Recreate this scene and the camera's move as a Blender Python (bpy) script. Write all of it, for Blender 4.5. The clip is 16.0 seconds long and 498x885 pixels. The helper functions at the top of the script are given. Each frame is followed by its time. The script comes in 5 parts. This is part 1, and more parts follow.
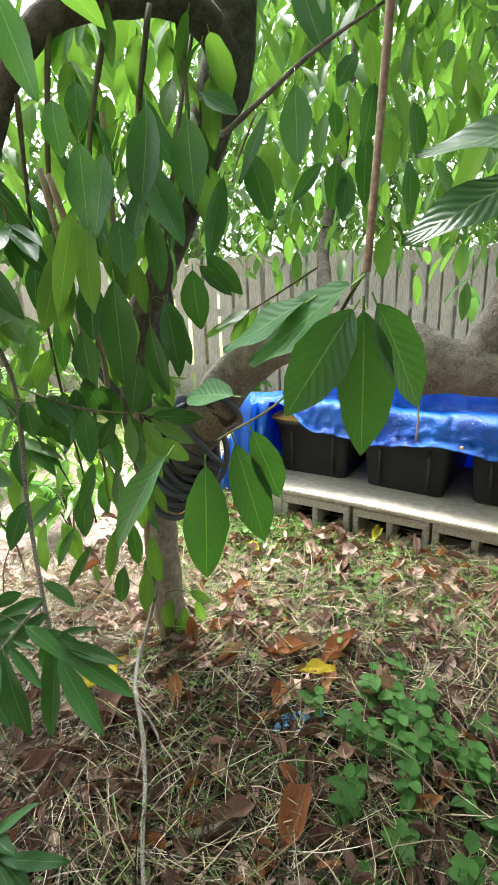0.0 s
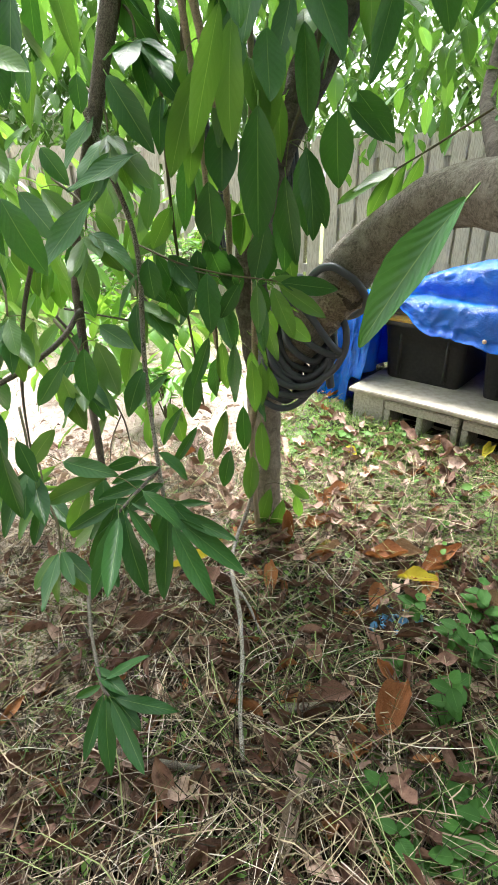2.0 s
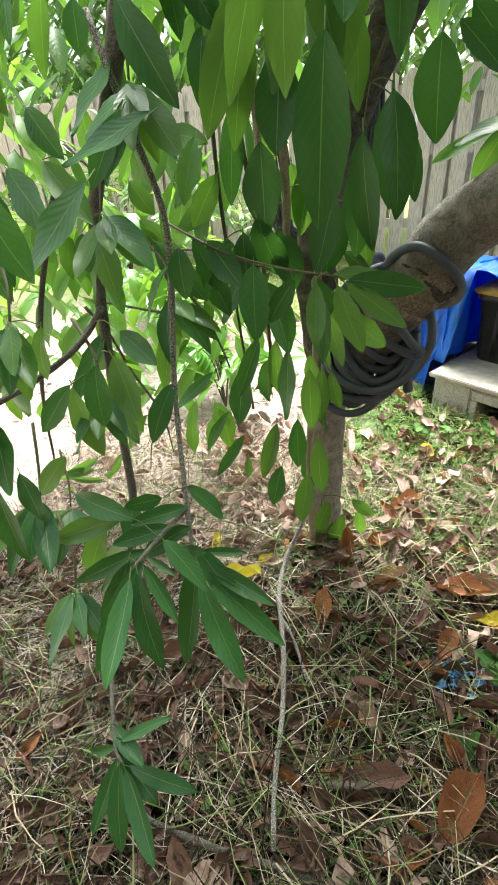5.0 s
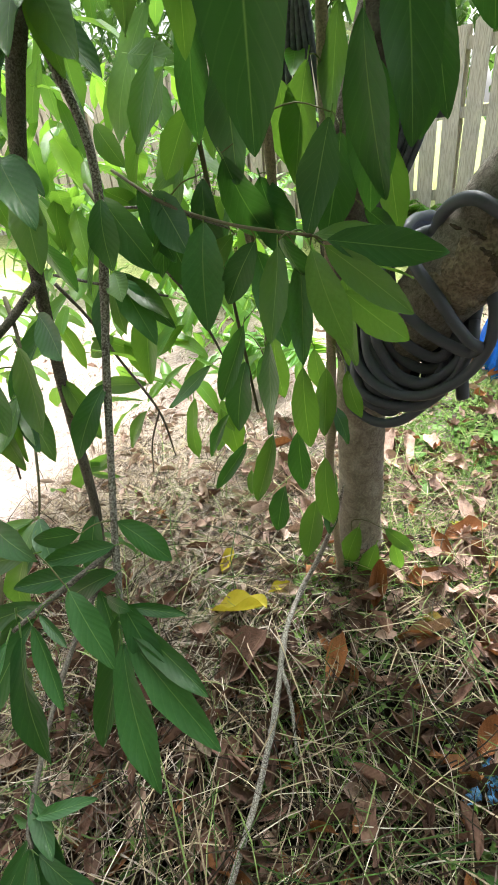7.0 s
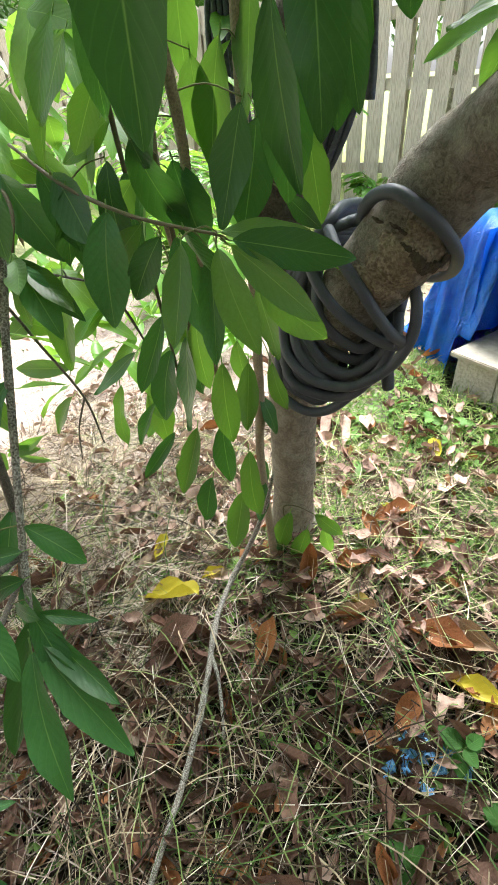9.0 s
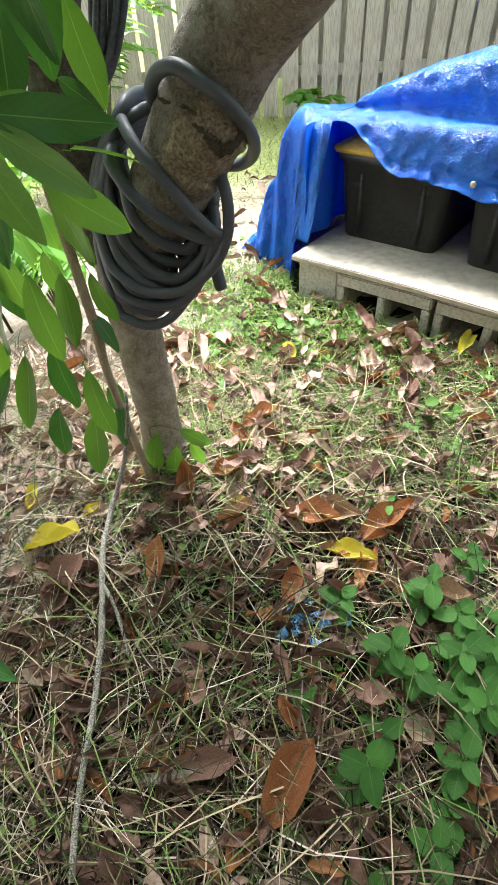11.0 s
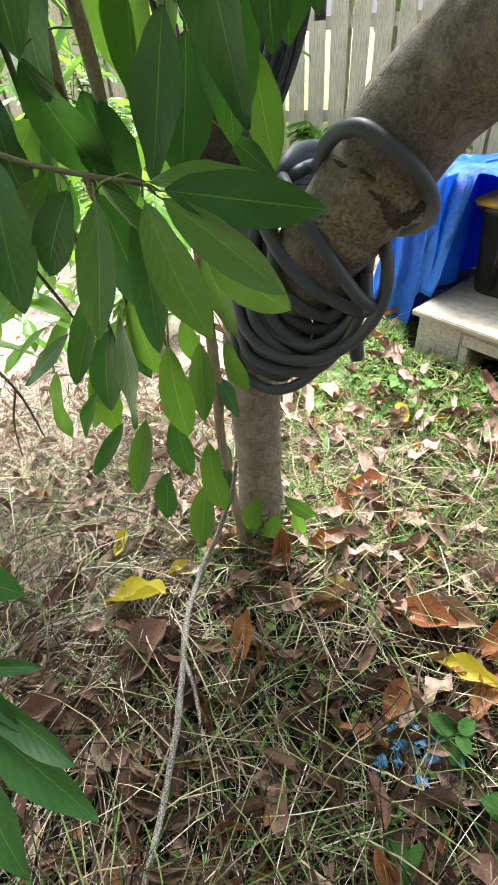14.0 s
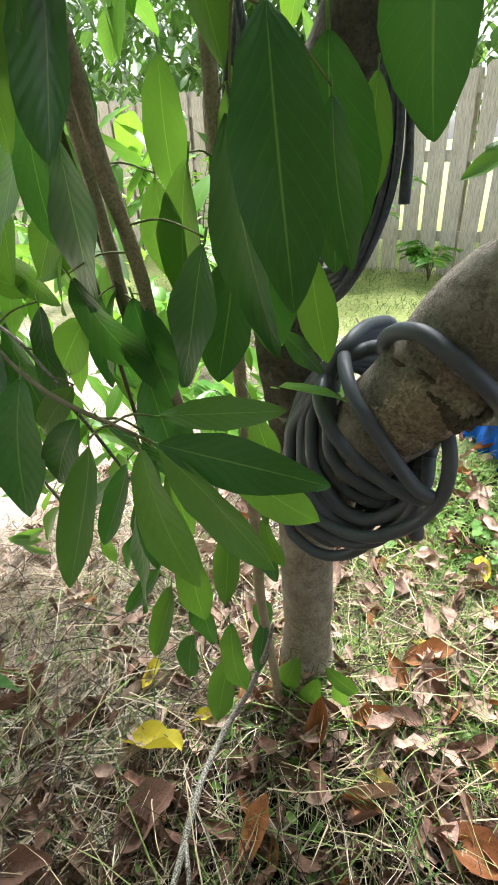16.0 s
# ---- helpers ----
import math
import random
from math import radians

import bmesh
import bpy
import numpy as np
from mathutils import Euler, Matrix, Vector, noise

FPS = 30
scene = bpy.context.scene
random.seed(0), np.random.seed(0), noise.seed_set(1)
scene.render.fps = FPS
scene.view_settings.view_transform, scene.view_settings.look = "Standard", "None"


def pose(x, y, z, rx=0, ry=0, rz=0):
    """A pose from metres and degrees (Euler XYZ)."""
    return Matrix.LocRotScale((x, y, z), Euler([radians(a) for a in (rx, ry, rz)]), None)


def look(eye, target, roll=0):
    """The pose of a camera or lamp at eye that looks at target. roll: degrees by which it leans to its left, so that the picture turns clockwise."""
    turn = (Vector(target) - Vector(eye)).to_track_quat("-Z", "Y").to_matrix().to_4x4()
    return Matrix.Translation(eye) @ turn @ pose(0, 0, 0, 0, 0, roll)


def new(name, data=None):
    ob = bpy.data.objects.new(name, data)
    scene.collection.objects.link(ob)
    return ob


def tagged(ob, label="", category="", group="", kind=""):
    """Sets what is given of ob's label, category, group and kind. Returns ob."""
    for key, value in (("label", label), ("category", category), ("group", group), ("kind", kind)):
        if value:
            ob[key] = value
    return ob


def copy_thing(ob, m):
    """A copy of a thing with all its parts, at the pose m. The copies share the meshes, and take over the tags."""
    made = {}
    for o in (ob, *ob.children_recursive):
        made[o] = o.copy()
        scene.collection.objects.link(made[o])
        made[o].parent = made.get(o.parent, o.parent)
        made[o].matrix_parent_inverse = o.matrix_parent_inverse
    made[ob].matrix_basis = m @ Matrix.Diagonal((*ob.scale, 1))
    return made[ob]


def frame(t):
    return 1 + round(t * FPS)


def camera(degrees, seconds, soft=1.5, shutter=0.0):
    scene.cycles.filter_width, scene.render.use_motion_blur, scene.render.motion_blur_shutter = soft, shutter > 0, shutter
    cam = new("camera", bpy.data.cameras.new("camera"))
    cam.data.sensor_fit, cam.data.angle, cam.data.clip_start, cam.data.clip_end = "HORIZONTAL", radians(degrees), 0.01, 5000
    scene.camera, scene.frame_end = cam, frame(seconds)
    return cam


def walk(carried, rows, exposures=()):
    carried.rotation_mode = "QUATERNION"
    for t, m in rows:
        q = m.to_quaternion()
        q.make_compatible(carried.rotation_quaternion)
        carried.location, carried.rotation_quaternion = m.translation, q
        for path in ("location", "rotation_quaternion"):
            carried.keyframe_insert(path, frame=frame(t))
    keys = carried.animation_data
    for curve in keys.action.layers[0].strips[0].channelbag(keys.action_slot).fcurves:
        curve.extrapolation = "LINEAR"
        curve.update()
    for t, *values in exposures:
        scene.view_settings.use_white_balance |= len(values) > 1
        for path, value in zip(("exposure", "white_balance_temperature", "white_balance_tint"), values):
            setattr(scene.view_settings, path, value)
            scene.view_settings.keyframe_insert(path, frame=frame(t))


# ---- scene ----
cam = camera(52.7, 16.0, soft=1.1)
PATH = [
    (0, (-0.039, 0.026, 1.333), (-0.008, 1.606, 0.825), -2.4),
    (0.5, (-0.07, 0.027, 1.298), (-0.114, 1.567, 0.681), -2.3),
    (1, (-0.078, 0.038, 1.269), (-0.188, 1.54, 0.571), -1.8),
    (1.5, (-0.103, 0.054, 1.243), (-0.276, 1.528, 0.499), -1.5),
    (2, (-0.159, 0.093, 1.223), (-0.38, 1.55, 0.46), -1.3),
    (2.5, (-0.191, 0.146, 1.213), (-0.46, 1.59, 0.441), -1.2),
    (3, (-0.157, 0.177, 1.227), (-0.481, 1.604, 0.442), -1.8),
    (3.2, (-0.14, 0.189, 1.233), (-0.486, 1.605, 0.439), -1.9),
    (4.2, (-0.225, 0.315, 1.25), (-0.62, 1.66, 0.43), -2.8),
    (5.3, (-0.095, 0.399, 1.242), (-0.567, 1.724, 0.36), -3.9),
    (5.5, (-0.034, 0.421, 1.215), (-0.568, 1.737, 0.357), -5.0),
    (6, (0.027, 0.471, 1.199), (-0.606, 1.751, 0.354), -5.6),
    (6.5, (-0.015, 0.54, 1.183), (-0.705, 1.789, 0.334), -6.6),
    (7, (-0.058, 0.68, 1.148), (-0.759, 1.884, 0.247), -6.8),
    (7.5, (-0.051, 0.747, 1.134), (-0.71, 1.935, 0.179), -5.6),
    (8, (-0.039, 0.747, 1.155), (-0.658, 1.941, 0.183), -4.5),
    (8.5, (-0.036, 0.736, 1.168), (-0.625, 1.941, 0.189), -3.6),
    (9, (-0.026, 0.737, 1.17), (-0.564, 1.952, 0.176), -3.3),
    (9.5, (-0.002, 0.738, 1.161), (-0.433, 1.963, 0.127), -3.6),
    (10, (0.04, 0.732, 1.138), (-0.261, 1.942, 0.042), -4.2),
    (10.2, (0.058, 0.725, 1.121), (-0.191, 1.93, 0.006), -4.5),
    (12.3, (0.031, 0.705, 1.127), (-0.11, 1.863, -0.054), -3.9),
    (12.5, (0.002, 0.713, 1.129), (-0.181, 1.876, -0.042), -4.0),
    (13, (-0.051, 0.754, 1.127), (-0.305, 1.92, -0.027), -4.3),
    (13.5, (-0.052, 0.782, 1.127), (-0.378, 1.958, 0.002), -4.7),
    (14, (-0.065, 0.844, 1.132), (-0.464, 2.031, 0.043), -4.0),
    (14.5, (-0.079, 0.916, 1.129), (-0.551, 2.123, 0.092), -2.6),
    (15, (-0.091, 0.964, 1.125), (-0.65, 2.154, 0.11), -3.7),
    (15.5, (-0.059, 0.991, 1.153), (-0.698, 2.185, 0.193), -4.2),
    (16, (-0.032, 0.995, 1.217), (-0.75, 2.219, 0.355), -3.5),
]
walk(cam, [(t, look(eye, target, roll)) for t, eye, target, roll in PATH], exposures=[(0.0, 2.27, 6300, 11), (3.0, 2.24, 6300, 8), (6.0, 2.18, 6300, 8), (7.0, 2.05, 6350, 8), (8.0, 2.14, 6300, 8), (12.5, 2.34, 6250, 11), (14.0, 2.26, 6250, 11), (16.0, 2.17, 6300, 9)])

# ---- light: bright overcast sky, soft sun ----
SUN_UP, SUN_ROUND = radians(60), radians(-14)
world = bpy.data.worlds.new("sky")
scene.world = world
world.use_nodes = True
wn = world.node_tree.nodes
sky = wn.new("ShaderNodeTexSky")
sky.sky_type = "NISHITA"
sky.sun_disc = False
sky.sun_elevation, sky.sun_rotation = SUN_UP, SUN_ROUND
sky.air_density, sky.dust_density, sky.ozone_density = 1.0, 4.0, 1.0
pale = wn.new("ShaderNodeHueSaturation")
pale.inputs["Saturation"].default_value = 0.15
world.node_tree.links.new(sky.outputs[0], pale.inputs["Color"])
world.node_tree.links.new(pale.outputs[0], wn["Background"].inputs[0])
wn["Background"].inputs[1].default_value = 0.13
sun = new("sun", bpy.data.lights.new("sun", "SUN"))
sun.data.energy, sun.data.angle, sun.data.color = 2.7, radians(22), (1.0, 0.96, 0.9)
sun_from = Vector((math.sin(SUN_ROUND) * math.cos(SUN_UP), math.cos(SUN_ROUND) * math.cos(SUN_UP), math.sin(SUN_UP)))
sun.matrix_world = look(sun_from * 20, (0, 0, 0))

# ---- materials ----
def material(name, rough=0.6, metal=0.0):
    m = bpy.data.materials.new(name)
    m.use_nodes = True
    n, l = m.node_tree.nodes, m.node_tree.links
    p = n["Principled BSDF"]
    p.inputs["Roughness"].default_value = rough
    p.inputs["Metallic"].default_value = metal
    return m, n, l, p


def ramp(n, stops):
    r = n.new("ShaderNodeValToRGB")
    e = r.color_ramp.elements
    while len(e) < len(stops):
        e.new(0.5)
    for k, (at, c) in zip(e, stops):
        k.position, k.color = at, (*c, 1)
    return r


def noise_tex(n, l, scale, detail=6.0, stretch=(1, 1, 1), coords="Object"):
    c = n.new("ShaderNodeTexCoord")
    mp = n.new("ShaderNodeMapping")
    mp.inputs["Scale"].default_value = stretch
    t = n.new("ShaderNodeTexNoise")
    t.inputs["Scale"].default_value, t.inputs["Detail"].default_value = scale, detail
    l.new(c.outputs[coords], mp.inputs[0])
    l.new(mp.outputs[0], t.inputs["Vector"])
    return t


def mixed(n, l, fac, a, b, kind="MIX"):
    m = n.new("ShaderNodeMix")
    m.data_type, m.blend_type = "RGBA", kind
    for sock, v in ((m.inputs[0], fac), (m.inputs[6], a), (m.inputs[7], b)):
        if hasattr(v, "is_linked"):
            l.new(v, sock)
        elif isinstance(v, tuple):
            sock.default_value = (*v, 1)
        else:
            sock.default_value = v
    return m.outputs[2]


def bumped(n, l, p, height, strength, distance):
    b = n.new("ShaderNodeBump")
    b.inputs["Strength"].default_value, b.inputs["Distance"].default_value = strength, distance
    l.new(height, b.inputs["Height"])
    l.new(b.outputs[0], p.inputs["Normal"])


def grained(name, c1, c2, c3, scale, rough=0.8, bump=0.4, distance=0.01, stretch=(1, 1, 1), fine=8.0):
    m, n, l, p = material(name, rough)
    a, b = noise_tex(n, l, scale, 5, stretch), noise_tex(n, l, scale * fine, 8, stretch)
    r1, r2 = ramp(n, [(0.3, c1), (0.7, c2)]), ramp(n, [(0.42, (0, 0, 0)), (0.62, (1, 1, 1))])
    l.new(a.outputs[0], r1.inputs[0])
    l.new(b.outputs[0], r2.inputs[0])
    l.new(mixed(n, l, r2.outputs[0], r1.outputs[0], c3), p.inputs["Base Color"])
    bumped(n, l, p, b.outputs[0], bump, distance)
    return m


def bark(name, dark, mid, pale, scale, relief):
    """Wrinkled bark: fine twisted ridges, with pale lichen blotches."""
    m, n, l, p = material(name, 0.93)
    ridge, blot, grain = noise_tex(n, l, scale, 9), noise_tex(n, l, 22, 6), noise_tex(n, l, scale * 6, 6)
    ridge.inputs["Distortion"].default_value, ridge.inputs["Roughness"].default_value = 1.6, 0.68
    r1 = ramp(n, [(0.30, dark), (0.62, mid)])
    l.new(ridge.outputs[0], r1.inputs[0])
    r2 = ramp(n, [(0.50, (0, 0, 0)), (0.74, (0.8, 0.8, 0.8))])
    l.new(blot.outputs[0], r2.inputs[0])
    col = mixed(n, l, r2.outputs[0], r1.outputs[0], pale)
    fleck = ramp(n, [(0.35, (0.72, 0.72, 0.72)), (0.65, (1, 1, 1))])
    l.new(grain.outputs[0], fleck.inputs[0])
    l.new(mixed(n, l, 1.0, col, fleck.outputs[0], "MULTIPLY"), p.inputs["Base Color"])
    bumped(n, l, p, mixed(n, l, 0.25, ridge.outputs[0], grain.outputs[0]), relief, 0.022)
    return m


def leaf_material(name, dark, mid, glow, rib, through_light, rough=0.40, per_island=False, gloss=0.5, mottle=0.0):
    """Leaf with a pale midrib and side veins along its UVs; colour varies leaf by leaf."""
    m, n, l, p = material(name, rough)
    p.inputs["Specular IOR Level"].default_value = gloss
    if per_island:
        pick = n.new("ShaderNodeNewGeometry").outputs["Random Per Island"]
    else:
        pick = n.new("ShaderNodeObjectInfo").outputs["Random"]
    r = ramp(n, [(0.0, dark), (0.45, tuple(0.55 * d + 0.45 * v for d, v in zip(dark, mid))), (0.8, mid), (1.0, tuple(min(1, v * 1.4) for v in mid))])
    l.new(pick, r.inputs[0])
    blot = noise_tex(n, l, 26, 5)
    shade = mixed(n, l, blot.outputs[0], r.outputs[0], tuple(v * 0.75 for v in mid))
    uv = n.new("ShaderNodeUVMap")
    sep = n.new("ShaderNodeSeparateXYZ")
    l.new(uv.outputs[0], sep.inputs[0])
    off = n.new("ShaderNodeMath")
    off.operation = "SUBTRACT"
    l.new(sep.outputs[0], off.inputs[0])
    off.inputs[1].default_value = 0.5
    ab = n.new("ShaderNodeMath")
    ab.operation = "ABSOLUTE"
    l.new(off.outputs[0], ab.inputs[0])
    mid_rib = ramp(n, [(0.0, (1, 1, 1)), (0.022, (0, 0, 0))])
    l.new(ab.outputs[0], mid_rib.inputs[0])
    # side veins: a wave along the leaf, slanted towards the tip
    slant = n.new("ShaderNodeMath")
    slant.operation = "MULTIPLY_ADD"
    l.new(ab.outputs[0], slant.inputs[0])
    slant.inputs[1].default_value = -0.55
    l.new(sep.outputs[1], slant.inputs[2])
    wv = n.new("ShaderNodeMath")
    wv.operation = "MULTIPLY"
    l.new(slant.outputs[0], wv.inputs[0])
    wv.inputs[1].default_value = 58.0
    sn = n.new("ShaderNodeMath")
    sn.operation = "SINE"
    l.new(wv.outputs[0], sn.inputs[0])
    veins = ramp(n, [(0.90, (0, 0, 0)), (1.0, (0.10, 0.10, 0.10))])
    l.new(sn.outputs[0], veins.inputs[0])
    withv = mixed(n, l, veins.outputs[0], shade, rib)
    col = mixed(n, l, mid_rib.outputs[0], withv, rib)
    if mottle:
        # blotches and speckles of decay
        spots, fine = noise_tex(n, l, 55, 6), noise_tex(n, l, 260, 4)
        tone = ramp(n, [(0.34, (1 - mottle,) * 3), (0.50, (1, 1, 1)), (0.68, (1 + 0.6 * mottle,) * 3)])
        l.new(mixed(n, l, 0.3, spots.outputs[0], fine.outputs[0]), tone.inputs[0])
        col = mixed(n, l, 1.0, col, tone.outputs[0], "MULTIPLY")
    l.new(col, p.inputs["Base Color"])
    bumped(n, l, p, mixed(n, l, 0.6, sn.outputs[0], blot.outputs[0]), 0.22, 0.0014)
    tr = n.new("ShaderNodeBsdfTranslucent")
    l.new(mixed(n, l, 0.75, col, glow), tr.inputs[0])
    ms = n.new("ShaderNodeMixShader")
    ms.inputs[0].default_value = through_light
    l.new(p.outputs[0], ms.inputs[1])
    l.new(tr.outputs[0], ms.inputs[2])
    l.new(ms.outputs[0], n["Material Output"].inputs[0])
    return m


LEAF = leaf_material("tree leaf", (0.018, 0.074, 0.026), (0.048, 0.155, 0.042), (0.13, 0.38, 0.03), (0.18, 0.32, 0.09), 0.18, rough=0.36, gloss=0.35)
# lit copy of LEAF: backlight put into a lighter, yellower colour
LIT_LEAF = leaf_material("lit tree leaf", (0.034, 0.106, 0.026), (0.085, 0.200, 0.044), (0.26, 0.53, 0.04), (0.2, 0.34, 0.09), 0.32)
CANOPY = leaf_material("canopy leaf", (0.03, 0.095, 0.02), (0.075, 0.21, 0.03), (0.25, 0.50, 0.05), (0.16, 0.30, 0.06), 0.29, per_island=True)
BACK_LEAF = leaf_material("back tree leaf", (0.026, 0.085, 0.017), (0.065, 0.16, 0.028), (0.20, 0.40, 0.06), (0.2, 0.36, 0.09), 0.29, per_island=True)
# shrubs' own fresh green; on the tree's low twigs it paints backlight
FRESH_LIT = leaf_material("fresh and lit leaf", (0.05, 0.18, 0.022), (0.10, 0.28, 0.035), (0.34, 0.62, 0.05), (0.22, 0.40, 0.09), 0.38, per_island=True)
WEED = leaf_material("weed leaf", (0.024, 0.082, 0.018), (0.055, 0.16, 0.03), (0.22, 0.45, 0.05), (0.10, 0.22, 0.05), 0.2, rough=0.6, gloss=0.2)
DEAD = leaf_material("dead leaf", (0.022, 0.013, 0.010), (0.23, 0.135, 0.105), (0.35, 0.18, 0.09), (0.27, 0.18, 0.13), 0.08, rough=0.7, per_island=True, gloss=0.15, mottle=0.55)
RUST = leaf_material("rust leaf", (0.19, 0.075, 0.035), (0.31, 0.13, 0.055), (0.5, 0.2, 0.05), (0.40, 0.22, 0.11), 0.15, rough=0.6, gloss=0.15, mottle=0.55)
RUST_MANY = leaf_material("scattered rust leaf", (0.20, 0.08, 0.04), (0.36, 0.17, 0.08), (0.5, 0.2, 0.05), (0.40, 0.22, 0.11), 0.15, rough=0.65, per_island=True, gloss=0.15, mottle=0.55)
# pinkish leaves, their colour also raised to stand in for mid-ground light
ROSY = leaf_material("rosy dead leaf", (0.13, 0.075, 0.06), (0.50, 0.35, 0.29), (0.4, 0.25, 0.15), (0.45, 0.31, 0.24), 0.12, rough=0.7, per_island=True, gloss=0.15, mottle=0.55)
COVER = leaf_material("ground cover leaf", (0.075, 0.18, 0.032), (0.16, 0.30, 0.06), (0.3, 0.5, 0.06), (0.2, 0.34, 0.1), 0.3, rough=0.5, per_island=True)
# lit copy of the dead leaf: open light on bare ground put into colour
LIT_DEAD = leaf_material("lit dead leaf", (0.24, 0.165, 0.135), (0.55, 0.42, 0.36), (0.4, 0.25, 0.12), (0.45, 0.33, 0.22), 0.1, rough=0.8, per_island=True, gloss=0.15, mottle=0.55)
PALE = leaf_material("pale dead leaf", (0.30, 0.20, 0.14), (0.40, 0.27, 0.18), (0.4, 0.25, 0.12), (0.45, 0.33, 0.22), 0.15, rough=0.75, gloss=0.15, mottle=0.55)
FADED_ONE = leaf_material("grey dry leaf", (0.22, 0.17, 0.13), (0.30, 0.24, 0.19), (0.3, 0.2, 0.1), (0.36, 0.29, 0.22), 0.1, rough=0.8, gloss=0.15, mottle=0.55)
OLIVE = leaf_material("yellowing brown leaf", (0.30, 0.22, 0.06), (0.36, 0.27, 0.08), (0.5, 0.35, 0.05), (0.45, 0.36, 0.14), 0.15, rough=0.6, gloss=0.15, mottle=0.55)
YELLOW = leaf_material("yellow leaf", (0.52, 0.44, 0.03), (0.60, 0.52, 0.05), (0.7, 0.6, 0.05), (0.66, 0.58, 0.14), 0.25, rough=0.5)
BARK = bark("grey bark", (0.125, 0.108, 0.09), (0.50, 0.445, 0.375), (0.66, 0.615, 0.55), 70, 1.0)
SCAR = grained("stripped flaky bark", (0.29, 0.235, 0.175), (0.45, 0.38, 0.29), (0.20, 0.16, 0.12), 14, 0.95, 1.0, 0.012, (1, 1, 1), 11)
CRACK = grained("dark inner bark", (0.018, 0.014, 0.011), (0.06, 0.046, 0.034), (0.11, 0.085, 0.06), 60, 0.95, 0.6, 0.004)
# darker bark for upper trunk and boughs: crown shade put into the colour
BARK_SHADED = bark("shaded brown bark", (0.045, 0.036, 0.029), (0.15, 0.122, 0.098), (0.26, 0.23, 0.195), 40, 1.0)
BARK_PALE = bark("pale trunk bark", (0.17, 0.145, 0.115), (0.34, 0.30, 0.245), (0.44, 0.41, 0.35), 30, 0.6)
LICHEN = grained("lichened stick bark", (0.07, 0.06, 0.05), (0.17, 0.15, 0.125), (0.40, 0.385, 0.35), 45, 0.9, 0.6, 0.004)
TWIG = grained("twig bark", (0.06, 0.052, 0.044), (0.13, 0.115, 0.095), (0.19, 0.172, 0.145), 45, 0.85, 0.6, 0.004)
STEM_TAN = grained("tan stem", (0.30, 0.245, 0.17), (0.42, 0.345, 0.25), (0.24, 0.195, 0.14), 40, 0.8, 0.4, 0.003)
STALK = grained("leaf stalk", (0.10, 0.16, 0.04), (0.16, 0.20, 0.06), (0.14, 0.12, 0.06), 60, 0.7, 0.2, 0.001)
GREEN_TWIG = grained("green twig", (0.06, 0.08, 0.03), (0.12, 0.12, 0.05), (0.10, 0.07, 0.04), 60, 0.7, 0.3, 0.002)
WOOD = grained("weathered fence board", (0.47, 0.425, 0.35), (0.62, 0.57, 0.48), (0.36, 0.32, 0.26), 5, 0.9, 0.5, 0.004, (6, 6, 0.5), 4)
CONCRETE = grained("concrete block", (0.48, 0.455, 0.41), (0.60, 0.575, 0.53), (0.38, 0.36, 0.31), 9, 0.95, 0.6, 0.006, (1, 1, 1), 9)
SLAB = grained("pale board", (0.40, 0.365, 0.30), (0.50, 0.46, 0.385), (0.36, 0.325, 0.265), 3, 0.8, 0.15, 0.002, (1, 1, 1), 9)
TOTE = grained("black plastic", (0.012, 0.013, 0.014), (0.02, 0.021, 0.022), (0.028, 0.028, 0.028), 8, 0.45, 0.1, 0.002)
LID = grained("yellow plastic lid", (0.62, 0.40, 0.06), (0.70, 0.47, 0.08), (0.5, 0.33, 0.07), 8, 0.45, 0.1, 0.002)
HOSE = grained("grey rubber hose", (0.058, 0.068, 0.092), (0.078, 0.090, 0.118), (0.072, 0.082, 0.106), 11, 0.5, 0.12, 0.001, (1, 1, 1), 14)
CABLE = grained("dark rubber cable", (0.020, 0.024, 0.034), (0.040, 0.047, 0.064), (0.06, 0.068, 0.085), 14, 0.4, 0.2, 0.002)
SCRAP = grained("blue plastic scrap", (0.015, 0.12, 0.36), (0.04, 0.23, 0.52), (0.2, 0.38, 0.58), 60, 0.5, 0.3, 0.003)
BRICK = grained("brown rendered wall", (0.17, 0.13, 0.10), (0.23, 0.18, 0.14), (0.15, 0.115, 0.09), 2, 0.9, 0.3, 0.01)
HOUSE = grained("pale house wall", (0.55, 0.56, 0.58), (0.66, 0.67, 0.70), (0.5, 0.5, 0.5), 1.2, 0.9, 0.2, 0.01)
ROOF = grained("grey roof", (0.28, 0.29, 0.31), (0.38, 0.39, 0.41), (0.24, 0.24, 0.25), 2.5, 0.9, 0.3, 0.01)


